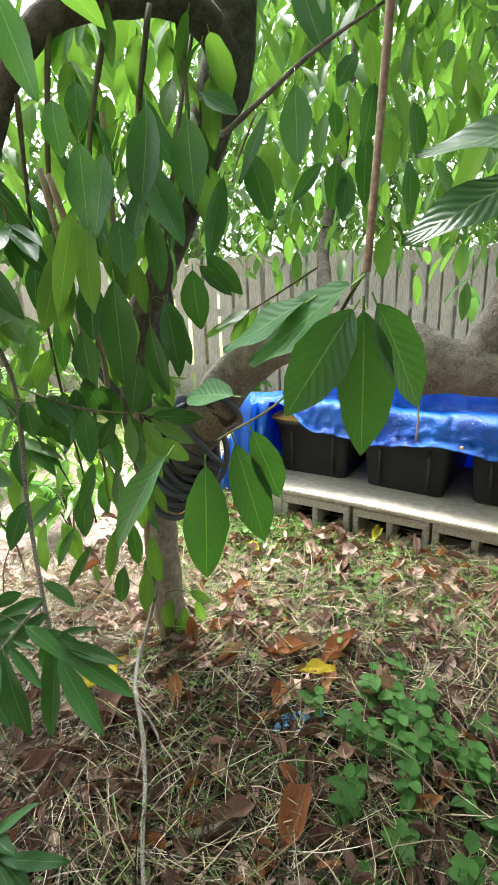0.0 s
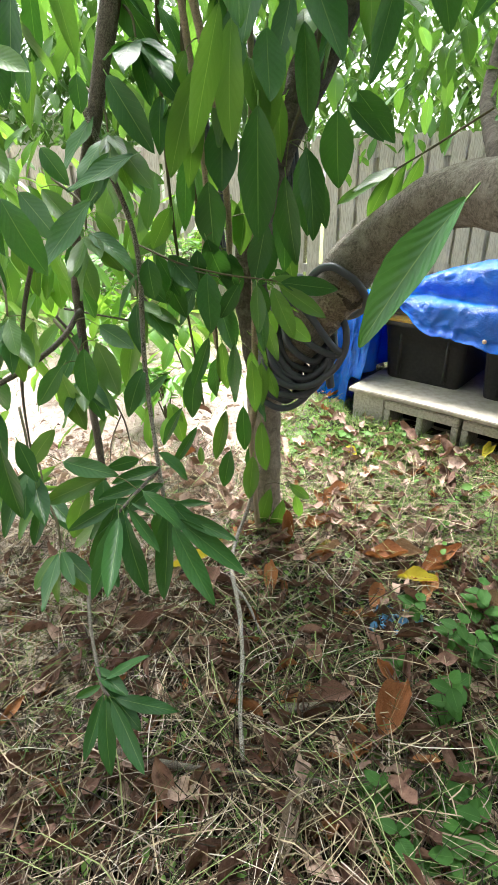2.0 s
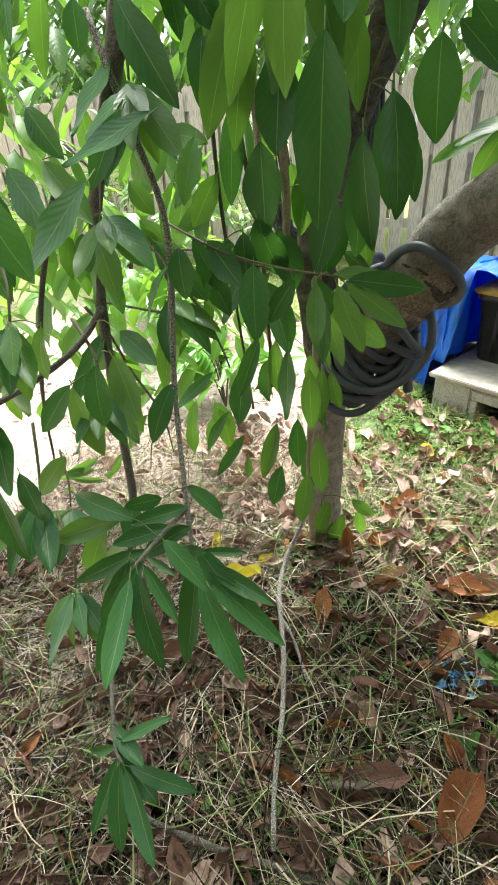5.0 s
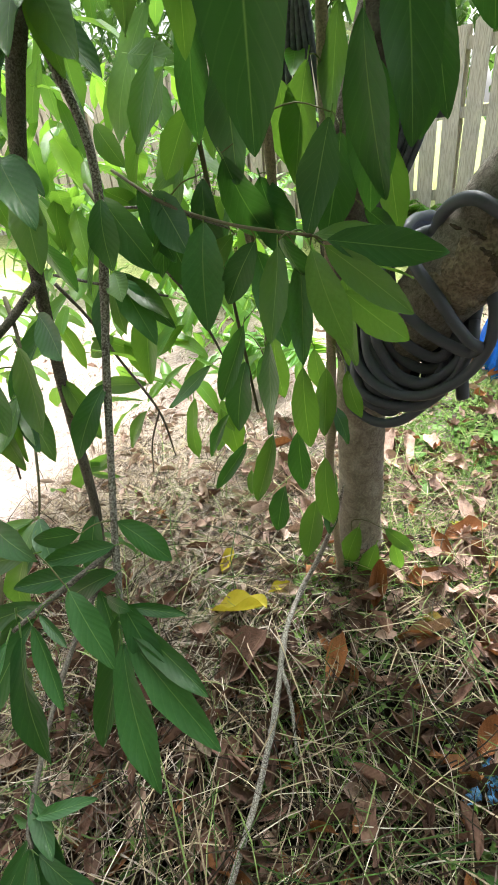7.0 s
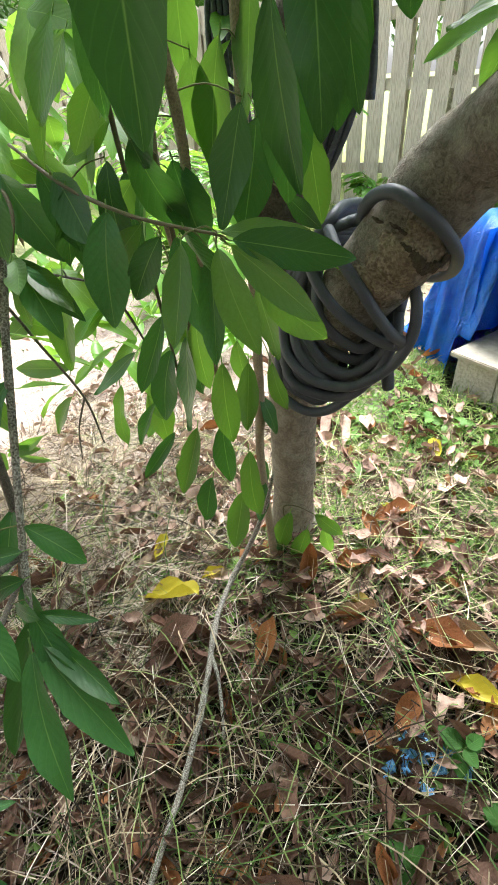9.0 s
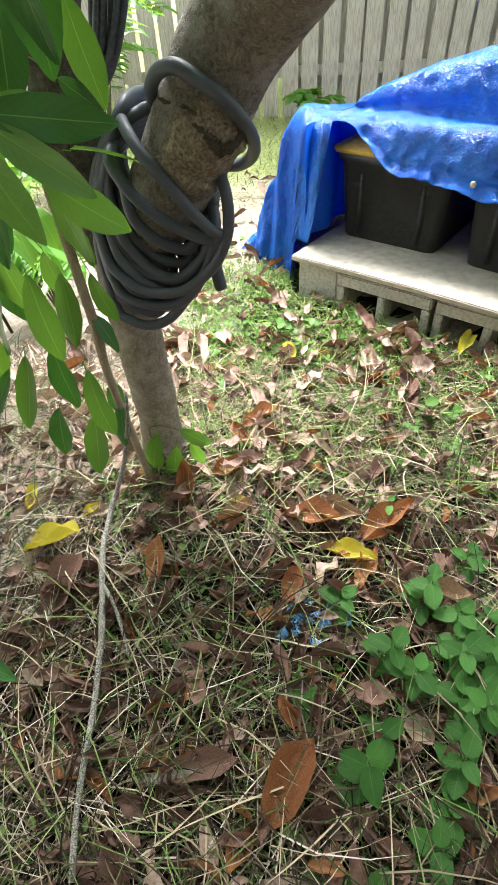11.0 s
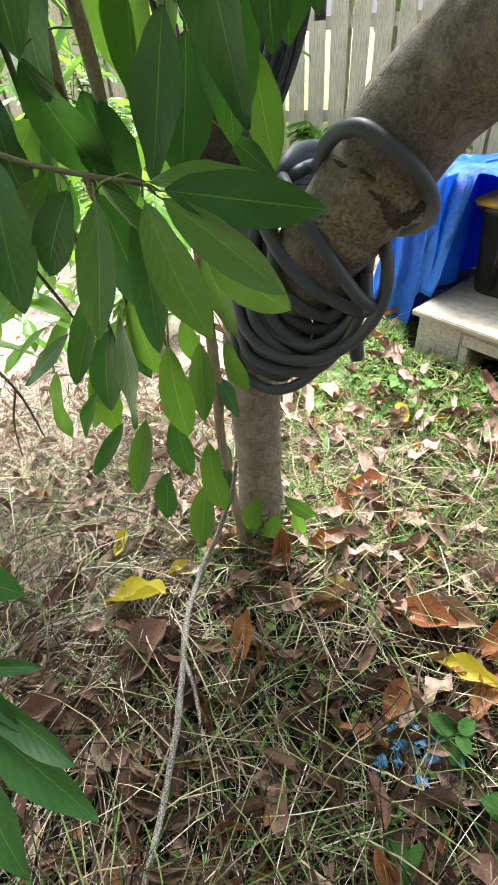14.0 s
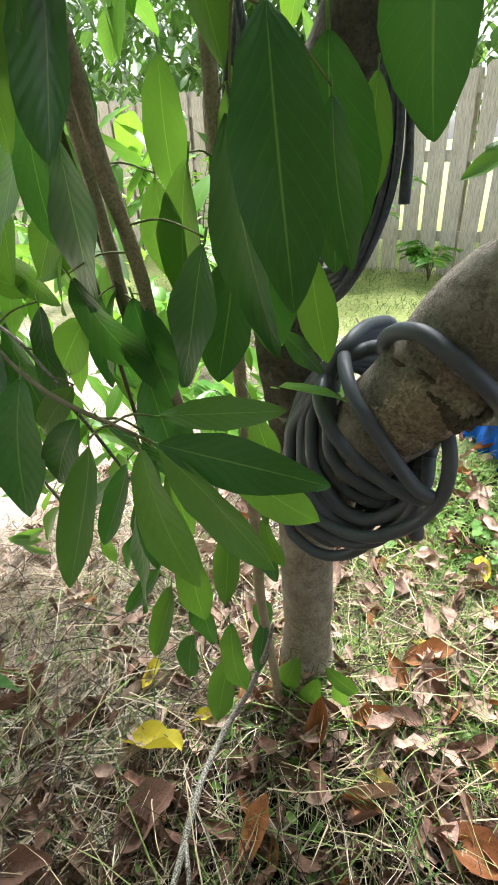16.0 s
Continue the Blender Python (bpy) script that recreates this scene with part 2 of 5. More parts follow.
def make_ground_material():
    m, n, l, p = material("soil with litter", 0.95)
    p.inputs["Specular IOR Level"].default_value = 0.1
    big, fine = noise_tex(n, l, 1.3, 6), noise_tex(n, l, 38, 10)
    # near-black soil: foreground and gap shade is put into its colour
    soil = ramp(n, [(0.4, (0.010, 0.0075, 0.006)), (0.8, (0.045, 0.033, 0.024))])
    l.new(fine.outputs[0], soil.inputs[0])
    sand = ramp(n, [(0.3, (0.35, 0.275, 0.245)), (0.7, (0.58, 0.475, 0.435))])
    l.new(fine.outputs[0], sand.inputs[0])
    grass = ramp(n, [(0.3, (0.17, 0.20, 0.07)), (0.7, (0.34, 0.38, 0.15))])
    l.new(fine.outputs[0], grass.inputs[0])
    # bare sandy patch to the west, lightened for open sky; green towards the fence
    g = n.new("ShaderNodeTexCoord")
    sep = n.new("ShaderNodeSeparateXYZ")
    l.new(g.outputs["Object"], sep.inputs[0])
    wob = n.new("ShaderNodeMath")
    wob.operation = "MULTIPLY_ADD"
    l.new(big.outputs[0], wob.inputs[0])
    wob.inputs[1].default_value = 1.6
    l.new(sep.outputs[0], wob.inputs[2])
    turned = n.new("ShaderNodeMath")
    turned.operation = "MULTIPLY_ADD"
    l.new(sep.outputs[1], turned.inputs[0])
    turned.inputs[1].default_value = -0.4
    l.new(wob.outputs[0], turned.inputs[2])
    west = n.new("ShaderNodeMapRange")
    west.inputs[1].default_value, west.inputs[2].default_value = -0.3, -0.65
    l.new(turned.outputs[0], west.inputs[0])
    wob2 = n.new("ShaderNodeMath")
    wob2.operation = "MULTIPLY_ADD"
    l.new(big.outputs[0], wob2.inputs[0])
    wob2.inputs[1].default_value = 2.0
    l.new(sep.outputs[1], wob2.inputs[2])
    north = n.new("ShaderNodeMapRange")
    north.inputs[1].default_value, north.inputs[2].default_value = 4.2, 5.6
    l.new(wob2.outputs[0], north.inputs[0])
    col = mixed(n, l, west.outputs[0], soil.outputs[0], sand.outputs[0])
    col = mixed(n, l, north.outputs[0], col, grass.outputs[0])
    l.new(col, p.inputs["Base Color"])
    bumped(n, l, p, fine.outputs[0], 0.8, 0.02)
    return m


GROUND = make_ground_material()


def make_tarp_material():
    m, n, l, p = material("blue tarp", 0.2)
    a, b = noise_tex(n, l, 5, 4), noise_tex(n, l, 34, 7)
    p.inputs["Specular IOR Level"].default_value = 0.8
    r = ramp(n, [(0.3, (0.001, 0.11, 0.70)), (0.75, (0.004, 0.25, 0.94))])
    l.new(a.outputs[0], r.inputs[0])
    l.new(r.outputs[0], p.inputs["Base Color"])
    vor = n.new("ShaderNodeTexVoronoi")
    vor.feature = "DISTANCE_TO_EDGE"
    vor.inputs["Scale"].default_value = 15
    c = n.new("ShaderNodeTexCoord")
    l.new(mixed(n, l, 0.25, c.outputs["Object"], b.outputs[1]), vor.inputs["Vector"])
    bumped(n, l, p, mixed(n, l, 0.25, vor.outputs[0], b.outputs[0]), 1.0, 0.011)
    tr = n.new("ShaderNodeBsdfTranslucent")
    tr.inputs[0].default_value = (0.01, 0.12, 0.8, 1)
    ms = n.new("ShaderNodeMixShader")
    ms.inputs[0].default_value = 0.3
    l.new(p.outputs[0], ms.inputs[1])
    l.new(tr.outputs[0], ms.inputs[2])
    l.new(ms.outputs[0], n["Material Output"].inputs[0])
    return m


TARP = make_tarp_material()


def blade_material(name, colours, glow=0.25):
    m, n, l, p = material(name, 0.7)
    p.inputs["Specular IOR Level"].default_value = 0.2
    g = n.new("ShaderNodeNewGeometry")
    r = ramp(n, [(i / (len(colours) - 1), c) for i, c in enumerate(colours)])
    l.new(g.outputs["Random Per Island"], r.inputs[0])
    l.new(r.outputs[0], p.inputs["Base Color"])
    tr = n.new("ShaderNodeBsdfTranslucent")
    l.new(r.outputs[0], tr.inputs[0])
    ms = n.new("ShaderNodeMixShader")
    ms.inputs[0].default_value = glow
    l.new(p.outputs[0], ms.inputs[1])
    l.new(tr.outputs[0], ms.inputs[2])
    l.new(ms.outputs[0], n["Material Output"].inputs[0])
    return m


# near-black end of the straw colours stands for shade between the stems
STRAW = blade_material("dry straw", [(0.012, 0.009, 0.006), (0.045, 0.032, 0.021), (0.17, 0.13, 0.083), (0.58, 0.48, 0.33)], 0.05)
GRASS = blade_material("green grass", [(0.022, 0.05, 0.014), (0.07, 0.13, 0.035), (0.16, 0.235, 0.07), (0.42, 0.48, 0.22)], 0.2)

# lit copy of GRASS: sunlight on the mid-ground put into paler blades
SUNLIT_GRASS = blade_material("sunlit grass", [(0.07, 0.15, 0.03), (0.14, 0.25, 0.05), (0.24, 0.36, 0.09), (0.42, 0.46, 0.18)], 0.3)
# paler straw for the west: open daylight put into the colour
LIT_STRAW = blade_material("pale straw", [(0.10, 0.076, 0.064), (0.33, 0.265, 0.22), (0.58, 0.49, 0.42), (0.74, 0.66, 0.57)], 0.1)

# ---- mesh helpers ----
def mesh_object(name, bm_or_mesh, mat, smooth=True):
    if isinstance(bm_or_mesh, bmesh.types.BMesh):
        me = bpy.data.meshes.new(name)
        bmesh.ops.recalc_face_normals(bm_or_mesh, faces=bm_or_mesh.faces)
        bm_or_mesh.to_mesh(me)
        bm_or_mesh.free()
    else:
        me = bm_or_mesh
    if mat and not me.materials:
        me.materials.append(mat)
    if smooth:
        me.shade_smooth()
    return new(name, me)


def world_of(ob):
    m = ob.matrix_basis.copy()
    while ob.parent:
        m = ob.parent.matrix_basis @ ob.matrix_parent_inverse @ m
        ob = ob.parent
    return m


def under(ob, parent):
    """Make ob a part of parent, and leave it where it is in the world."""
    inverse = world_of(parent).inverted()
    ob.parent = parent
    ob.matrix_parent_inverse = inverse
    return ob


def part(name, bm, mat, parent, label="", smooth=True):
    ob = mesh_object(name, bm, mat, smooth)
    under(ob, parent)
    return tagged(ob, label)


def thing(name, at, label, category, group="", kind=""):
    ob = new(name)
    ob.empty_display_size = 0.05
    ob.matrix_basis = pose(*at)
    return tagged(ob, label, category, group, kind)


def curve_points(pts, per=6):
    """Catmull-Rom through the points; each may carry a radius as its fourth number."""
    p = [np.array(q, float) for q in pts]
    p = [2 * p[0] - p[1], *p, 2 * p[-1] - p[-2]]
    out = []
    for i in range(1, len(p) - 2):
        a, b, c, d = p[i - 1:i + 3]
        for k in range(per):
            t = k / per
            out.append(0.5 * (2 * b + (c - a) * t + (2 * a - 5 * b + 4 * c - d) * t * t + (3 * b - a - 3 * c + d) * t ** 3))
    out.append(p[-2])
    return out


def tube(pts, sides=10, per=6, rough=0.0, knots=0.0, bm=None):
    """A tapered tube along points (x, y, z, radius), with capped, rounded ends and an uneven skin."""
    bm = bm or bmesh.new()
    c = curve_points(pts, per)
    rings, up = [], Vector((0.31, 0.2, 0.93)).normalized()
    for i, q in enumerate(c):
        at, r = Vector(q[:3]), max(q[3], 0.0005)
        d = (Vector(c[min(i + 1, len(c) - 1)][:3]) - Vector(c[max(i - 1, 0)][:3])).normalized()
        side = d.cross(up)
        if side.length < 0.1:
            side = d.cross(Vector((1, 0, 0)))
        side.normalize()
        up = side.cross(d).normalized()
        swell = 1 + knots * max(0, noise.noise(at * 23)) * 1.5
        ring = []
        for k in range(sides):
            a = 2 * math.pi * k / sides
            v = side * math.cos(a) + up * math.sin(a)
            rr = r * swell * (1 + rough * noise.noise((at + v * r) * (0.5 / max(r, 0.004))))
            ring.append(bm.verts.new(at + v * rr))
        rings.append(ring)
    for a, b in zip(rings, rings[1:]):
        for k in range(sides):
            bm.faces.new((a[k], a[(k + 1) % sides], b[(k + 1) % sides], b[k]))
    bm.faces.new(rings[0][::-1])
    bm.faces.new(rings[-1])
    return bm


def box(x0, y0, z0, x1, y1, z1, bevel=0.0, bm=None):
    bm = bm or bmesh.new()
    got = bmesh.ops.create_cube(bm, size=1, matrix=Matrix.LocRotScale(((x0 + x1) / 2, (y0 + y1) / 2, (z0 + z1) / 2), None, (x1 - x0, y1 - y0, z1 - z0)))
    if bevel:
        edges = list({e for v in got["verts"] for e in v.link_edges})
        bmesh.ops.bevel(bm, geom=edges, offset=bevel, segments=2, affect="EDGES")
    return bm


def leaf_data(width, droop, fold, wave, seed, blunt=0.0, n=12):
    """Vertices, faces and UVs of one leaf, 1 long along y, base at the origin, face up."""
    rnd = random.Random(seed)
    ph = rnd.uniform(0, 6)
    twist = rnd.uniform(-0.5, 0.5)
    xs = (-1, -0.5, 0, 0.5, 1)
    v, uv, f = [], [], []
    for i in range(n + 1):
        s = 0.5 - 0.5 * math.cos(math.pi * i / n)
        y = 0.04 + 0.96 * s
        # oblong blade, fullest past its middle, drawn out to a short point
        w = width * 0.5 * 2.62 * s ** (0.74 + blunt) * (1 - s) ** 0.66 * (1 - 0.42 * s ** 4)
        w *= 1 + 0.035 * math.sin(ph * 3 + s * 23)
        if i in (0, n):
            w = width * (0.02 if i == 0 else 0.004)
        z0 = -droop * s * s + 0.012 * math.sin(ph + s * 5)
        ang = twist * s
        for x in xs:
            z = fold * (0.45 * abs(x) + 0.55 * x * x) * w * 1.3 + wave * width * math.sin(ph + s * 11 + x) * abs(x)
            v.append((x * w * math.cos(ang) - z * math.sin(ang), y - 0.35 * droop * droop * s * s, z0 + x * w * math.sin(ang) + z * math.cos(ang)))
            uv.append((0.5 + 0.5 * x, s))
    for i in range(n):
        for k in range(4):
            a = i * 5 + k
            f.append((a, a + 1, a + 6, a + 5))
    # stalk
    b = len(v)
    v += [(-0.008, -0.06, 0.012), (0.008, -0.06, 0.012), (0.008, 0.05, 0), (-0.008, 0.05, 0), (0, -0.06, -0.004), (0, 0.05, -0.012)]
    uv += [(0.5, 0)] * 6
    f += [(b, b + 1, b + 2, b + 3), (b + 1, b + 4, b + 5, b + 2), (b + 4, b, b + 3, b + 5)]
    return v, f, uv


def mesh_from(name, v, f, uv, mat):
    me = bpy.data.meshes.new(name)
    me.from_pydata(v, [], f)
    layer = me.uv_layers.new(name="UVMap")
    idx = np.empty(len(me.loops), int)
    me.loops.foreach_get("vertex_index", idx)
    layer.data.foreach_set("uv", np.array(uv, float)[idx].ravel())
    me.materials.append(mat)
    me.shade_smooth()
    me.update()
    return me


SHAPES = [leaf_data(0.37, 0.10, 0.22, 0.03, 1), leaf_data(0.39, 0.16, 0.15, 0.05, 2), leaf_data(0.35, 0.22, 0.28, 0.04, 3),
          leaf_data(0.38, 0.05, 0.10, 0.06, 4), leaf_data(0.36, -0.10, 0.30, 0.04, 5), leaf_data(0.39, 0.18, 0.05, 0.06, 6)]
LEAVES = [mesh_from("leaf", *s, LEAF) for s in SHAPES]
LIT_LEAVES = [mesh_from("leaf", *s, LIT_LEAF) for s in SHAPES]


def frame_of(base, tip, face):
    """Base and tip of a leaf and the way its upper face looks, as a matrix that scales a unit leaf."""
    base, tip, face = Vector(base), Vector(tip), Vector(face)
    y = tip - base
    long = y.length
    y.normalize()
    z = face - y * face.dot(y)
    if z.length < 0.05:
        z = Vector((0.3, -1, 0.4)) - y * Vector((0.3, -1, 0.4)).dot(y)
    z.normalize()
    x = y.cross(z)
    m = Matrix((x, y, z)).transposed().to_4x4()
    return Matrix.Translation(base) @ m @ Matrix.Scale(long, 4)


MIXED = LEAVES + LIT_LEAVES
RND = random.Random(7)


def add_leaf(parent, base, tip, face=(0.1, -0.8, 0.6), wide=1.0, mesh=None, name="leaf"):
    ob = new(name, mesh or RND.choice(LEAVES))
    ob.matrix_basis = frame_of(base, tip, face) @ Matrix.Diagonal((wide, 1, 1, 1))
    return under(ob, parent)


def hang(parent, line, count, long=(0.13, 0.2), spread=0.5, start=0.0, sag=1.1, mesh_pool=None):
    """Leaves hanging along a twig, alternating, tips down."""
    c = curve_points(line, 8)
    for i in range(count):
        s = start + (1 - start) * (i + RND.random()) / count
        q = Vector(c[min(len(c) - 1, int(s * (len(c) - 1)))][:3])
        a = i * 2.4 + RND.uniform(-0.6, 0.6)
        way = Vector((math.cos(a) * spread, math.sin(a) * spread, -sag * RND.uniform(0.5, 1.2))).normalized()
        face = Vector((math.cos(a), math.sin(a) - 0.6, 0.7 + RND.uniform(-0.3, 0.3)))
        add_leaf(parent, q, q + way * RND.uniform(*long), face, RND.uniform(0.85, 1.2), RND.choice(mesh_pool) if mesh_pool else None)


def cloud(name, placed, mat, parent=None, shapes=SHAPES, rnd=random.Random(3)):
    """Many leaves joined in one mesh; placed: rows of base, tip, face, width."""
    V, F, U, n = [], [], [], 0
    datas = [(np.array(v), np.array([q for q in f if len(q) == 4]), np.array(uv)) for v, f, uv in shapes]
    for base, tip, face, wide in placed:
        v, f, uv = rnd.choice(datas)
        m = np.array(frame_of(base, tip, face) @ Matrix.Diagonal((wide, 1, 1, 1)))
        V.append(v @ m[:3, :3].T + m[:3, 3])
        F.append(f + n)
        U.append(uv)
        n += len(v)
    me = mesh_from(name, np.concatenate(V).tolist(), np.concatenate(F).tolist(), np.concatenate(U), mat)
    ob = new(name, me)
    if parent:
        under(ob, parent)
    return ob


SMALL = [leaf_data(0.34, 0.15, 0.2, 0.05, 21, n=5), leaf_data(0.40, 0.25, 0.15, 0.06, 22, n=5), leaf_data(0.3, 0.05, 0.3, 0.03, 23, n=5)]


def clump_rows(rnd, centre, radius, count, long, flat=0.6, sag=0.8):
    out = []
    for _ in range(count):
        d = Vector((rnd.gauss(0, 1), rnd.gauss(0, 1), rnd.gauss(0, 1) * flat)) * radius * 0.5
        b = Vector(centre) + d
        a = rnd.uniform(0, 6.283)
        way = Vector((math.cos(a), math.sin(a), -sag * rnd.uniform(0.2, 1.4))).normalized()
        out.append((b, b + way * rnd.uniform(*long), Vector((math.cos(a) * 0.3, math.sin(a) * 0.3, 1)), rnd.uniform(0.9, 1.3)))
    return out

# ---- ground: one sheet to the horizon ----
def height(x, y):
    u, v = (x + 0.01) * 0.839 - (y - 2.74) * 0.545, (x + 0.01) * 0.545 + (y - 2.74) * 0.839
    swell = 0.05 * max(0.0, 1 - abs(v - 0.1) / 0.5) * min(1.0, max(0.0, (u + 0.1) / 0.3))
    near = max(0.0, 1 - math.hypot(x, y - 1.5) / 12)
    return near * (0.028 * noise.noise(Vector((x * 2.1, y * 2.1, 0))) + 0.012 * noise.noise(Vector((x * 7, y * 7, 3)))) - 0.02 + swell


def make_ground():
    xs = sorted({*np.round(np.arange(-3, 3.01, 0.08), 3).tolist(), -60, -30, -15, -8, -5, -4, 4, 5, 8, 15, 30, 60})
    ys = sorted({*np.round(np.arange(-1, 6.5, 0.08), 3).tolist(), -60, -30, -15, -8, -4, -2, 8, 10, 15, 30, 60})
    v = [(x, y, height(x, y)) for y in ys for x in xs]
    w = len(xs)
    f = [(j * w + i, j * w + i + 1, (j + 1) * w + i + 1, (j + 1) * w + i) for j in range(len(ys) - 1) for i in range(w - 1)]
    me = bpy.data.meshes.new("ground")
    me.from_pydata(v, [], f)
    tagged(mesh_object("ground", me, GROUND), "brown soil yard, darkened for shade, with dry straw, litter and patchy grass", "ground", kind="structure")


make_ground()

# ---- board fence at the back of the yard ----
FENCE_Y = 6.27


def picket_mesh(name, h, w=0.14, t=0.018):
    bm = bmesh.new()
    c = 0.03
    outline = [(-w / 2, 0), (w / 2, 0), (w / 2, h - c), (w / 2 - c, h), (-w / 2 + c, h), (-w / 2, h - c)]
    a = [bm.verts.new((x, 0, z)) for x, z in outline]
    b = [bm.verts.new((x, t, z)) for x, z in outline]
    bm.faces.new(a)
    bm.faces.new(b[::-1])
    for i in range(6):
        j = (i + 1) % 6
        bm.faces.new((a[i], b[i], b[j], a[j]))
    me = bpy.data.meshes.new(name)
    bmesh.ops.recalc_face_normals(bm, faces=bm.faces)
    bm.to_mesh(me)
    bm.free()
    me.materials.append(WOOD)
    return me


def make_fence():
    fence = thing("fence", (0, FENCE_Y, 0), "weathered grey-brown wooden board fence with dog-eared pickets", "fence")
    rnd = random.Random(5)
    kinds = [picket_mesh("picket", 1.64), picket_mesh("picket", 1.66), picket_mesh("picket", 1.62)]
    for z in (0.32, 0.98, 1.47):
        for x in np.arange(-8, 8, 2.4):
            part("rail", box(x, FENCE_Y + 0.02, z - 0.045, x + 2.39, FENCE_Y + 0.058, z + 0.045, 0.003), WOOD, fence, "horizontal rail", smooth=False)
    x, i = -8.0, 0
    while x < 8:
        ob = new("picket", rnd.choice(kinds))
        ob.matrix_basis = pose(x + rnd.uniform(-0.006, 0.006), FENCE_Y + rnd.uniform(-0.003, 0.003), -0.02 + rnd.uniform(-0.012, 0.012), 0, rnd.uniform(-0.6, 0.6), 0)
        under(ob, fence)
        if x > -0.2 or x < -2.2:
            back = new("picket", rnd.choice(kinds))
            back.matrix_basis = pose(x + 0.09, FENCE_Y + 0.06, -0.02 + rnd.uniform(-0.012, 0.012), 0, rnd.uniform(-0.6, 0.6), 0)
            under(back, fence)
        x += 0.179
    for x in np.arange(-8, 8.1, 2.4):
        bm = box(x - 0.045, FENCE_Y + 0.08, -0.1, x + 0.045, FENCE_Y + 0.17, 1.6, 0.004)
        part("post", bm, WOOD, fence, "square post", smooth=False)


make_fence()


def make_house():
    house = thing("house", (-8.5, 13, 0), "pale grey neighbouring house behind the fence", "house")
    part("wall", box(-13, 11, -0.1, -4.2, 16, 2.5, 0.02), HOUSE, house, smooth=False)
    bm = bmesh.new()
    v = [bm.verts.new(q) for q in ((-13.4, 10.6, 2.45), (-3.8, 10.6, 2.45), (-3.8, 16.4, 2.45), (-13.4, 16.4, 2.45), (-11.5, 13.5, 4.2), (-5.7, 13.5, 4.2))]
    for q in ((0, 1, 5, 4), (1, 2, 5), (2, 3, 4, 5), (3, 0, 4), (3, 2, 1, 0)):
        bm.faces.new([v[i] for i in q])
    part("roof", bm, ROOF, house, "hipped grey roof", smooth=False)


make_house()

# unseen wall behind the camera, added to keep light off the foreground
def make_shade_wall():
    bm = box(-5, -1.15, -0.1, 5, -0.95, 2.75)
    tagged(mesh_object("unseen_wall_south", bm, BRICK, False), "plain brown unseen wall, added behind the camera to shade the foreground", "wall", kind="structure")


make_shade_wall()

# ---- low platform of concrete blocks with totes under a tarp ----
ORIGIN = Vector((-0.01, 2.74, 0))
ALONG, BACK = Vector((0.839, -0.545, 0)), Vector((0.545, 0.839, 0))


def yard(u, v, z):
    return ORIGIN + ALONG * u + BACK * v + Vector((0, 0, z))


DECK = Matrix((( *ALONG, 0), (*BACK, 0), (0, 0, 1, 0), (0, 0, 0, 1))).transposed()
DECK.translation = ORIGIN


def block_mesh():
    """Hollow two-cell block lying with its cells to the front: 0.39 x 0.19 x 0.19."""
    bm = bmesh.new()
    L, H, D, t = 0.39, 0.19, 0.19, 0.032
    box(0, 0, 0, L, D, t, 0.004, bm)
    box(0, 0, H - 0.05, L, D, H, 0.005, bm)
    for x in (0, L / 2 - t / 2, L - t):
        box(x, 0.001, t - 0.002, x + t, D - 0.001, H - 0.048, 0.004, bm)
    me = bpy.data.meshes.new("block")
    bm.to_mesh(me)
    bm.free()
    me.materials.append(CONCRETE)
    return me


def make_blocks():
    me = block_mesh()
    end = bpy.data.meshes.new("end")
    bm = box(0, 0, 0, 0.19, 0.39, 0.19, 0.006)
    bm.to_mesh(end)
    bm.free()
    end.materials.append(CONCRETE)
    rnd = random.Random(2)
    spots = [(0.0, 0.0, end)] + [(0.2 + 0.405 * i, 0.0, me) for i in range(5)] + [(0.0, 0.42, end)] + [(0.2 + 0.405 * i, 0.55, me) for i in range(5)]
    for u, v, mesh in spots:
        ob = new("concrete_block", mesh)
        ob.matrix_basis = DECK @ pose(u + 0.03, v + 0.02 + rnd.uniform(-0.012, 0.012), -0.005 + rnd.uniform(-0.006, 0.004), 0, 0, rnd.uniform(-1.5, 1.5))
        tagged(ob, "grey hollow concrete block under a pale board", "concrete block", "blocks of the platform")
    bm = box(0.012, 0.0, 0.192, 2.25, 0.80, 0.214, 0.004)
    bmesh.ops.subdivide_edges(bm, edges=[e for e in bm.edges if e.calc_length() > 1], cuts=12)
    for v in bm.verts:
        v.co.z += 0.006 * math.sin(v.co.x * 3.1)
    bmesh.ops.transform(bm, matrix=DECK, verts=bm.verts)
    tagged(mesh_object("platform_board", bm, SLAB, smooth=False), "pale flat board lying on concrete blocks", "board")


make_blocks()


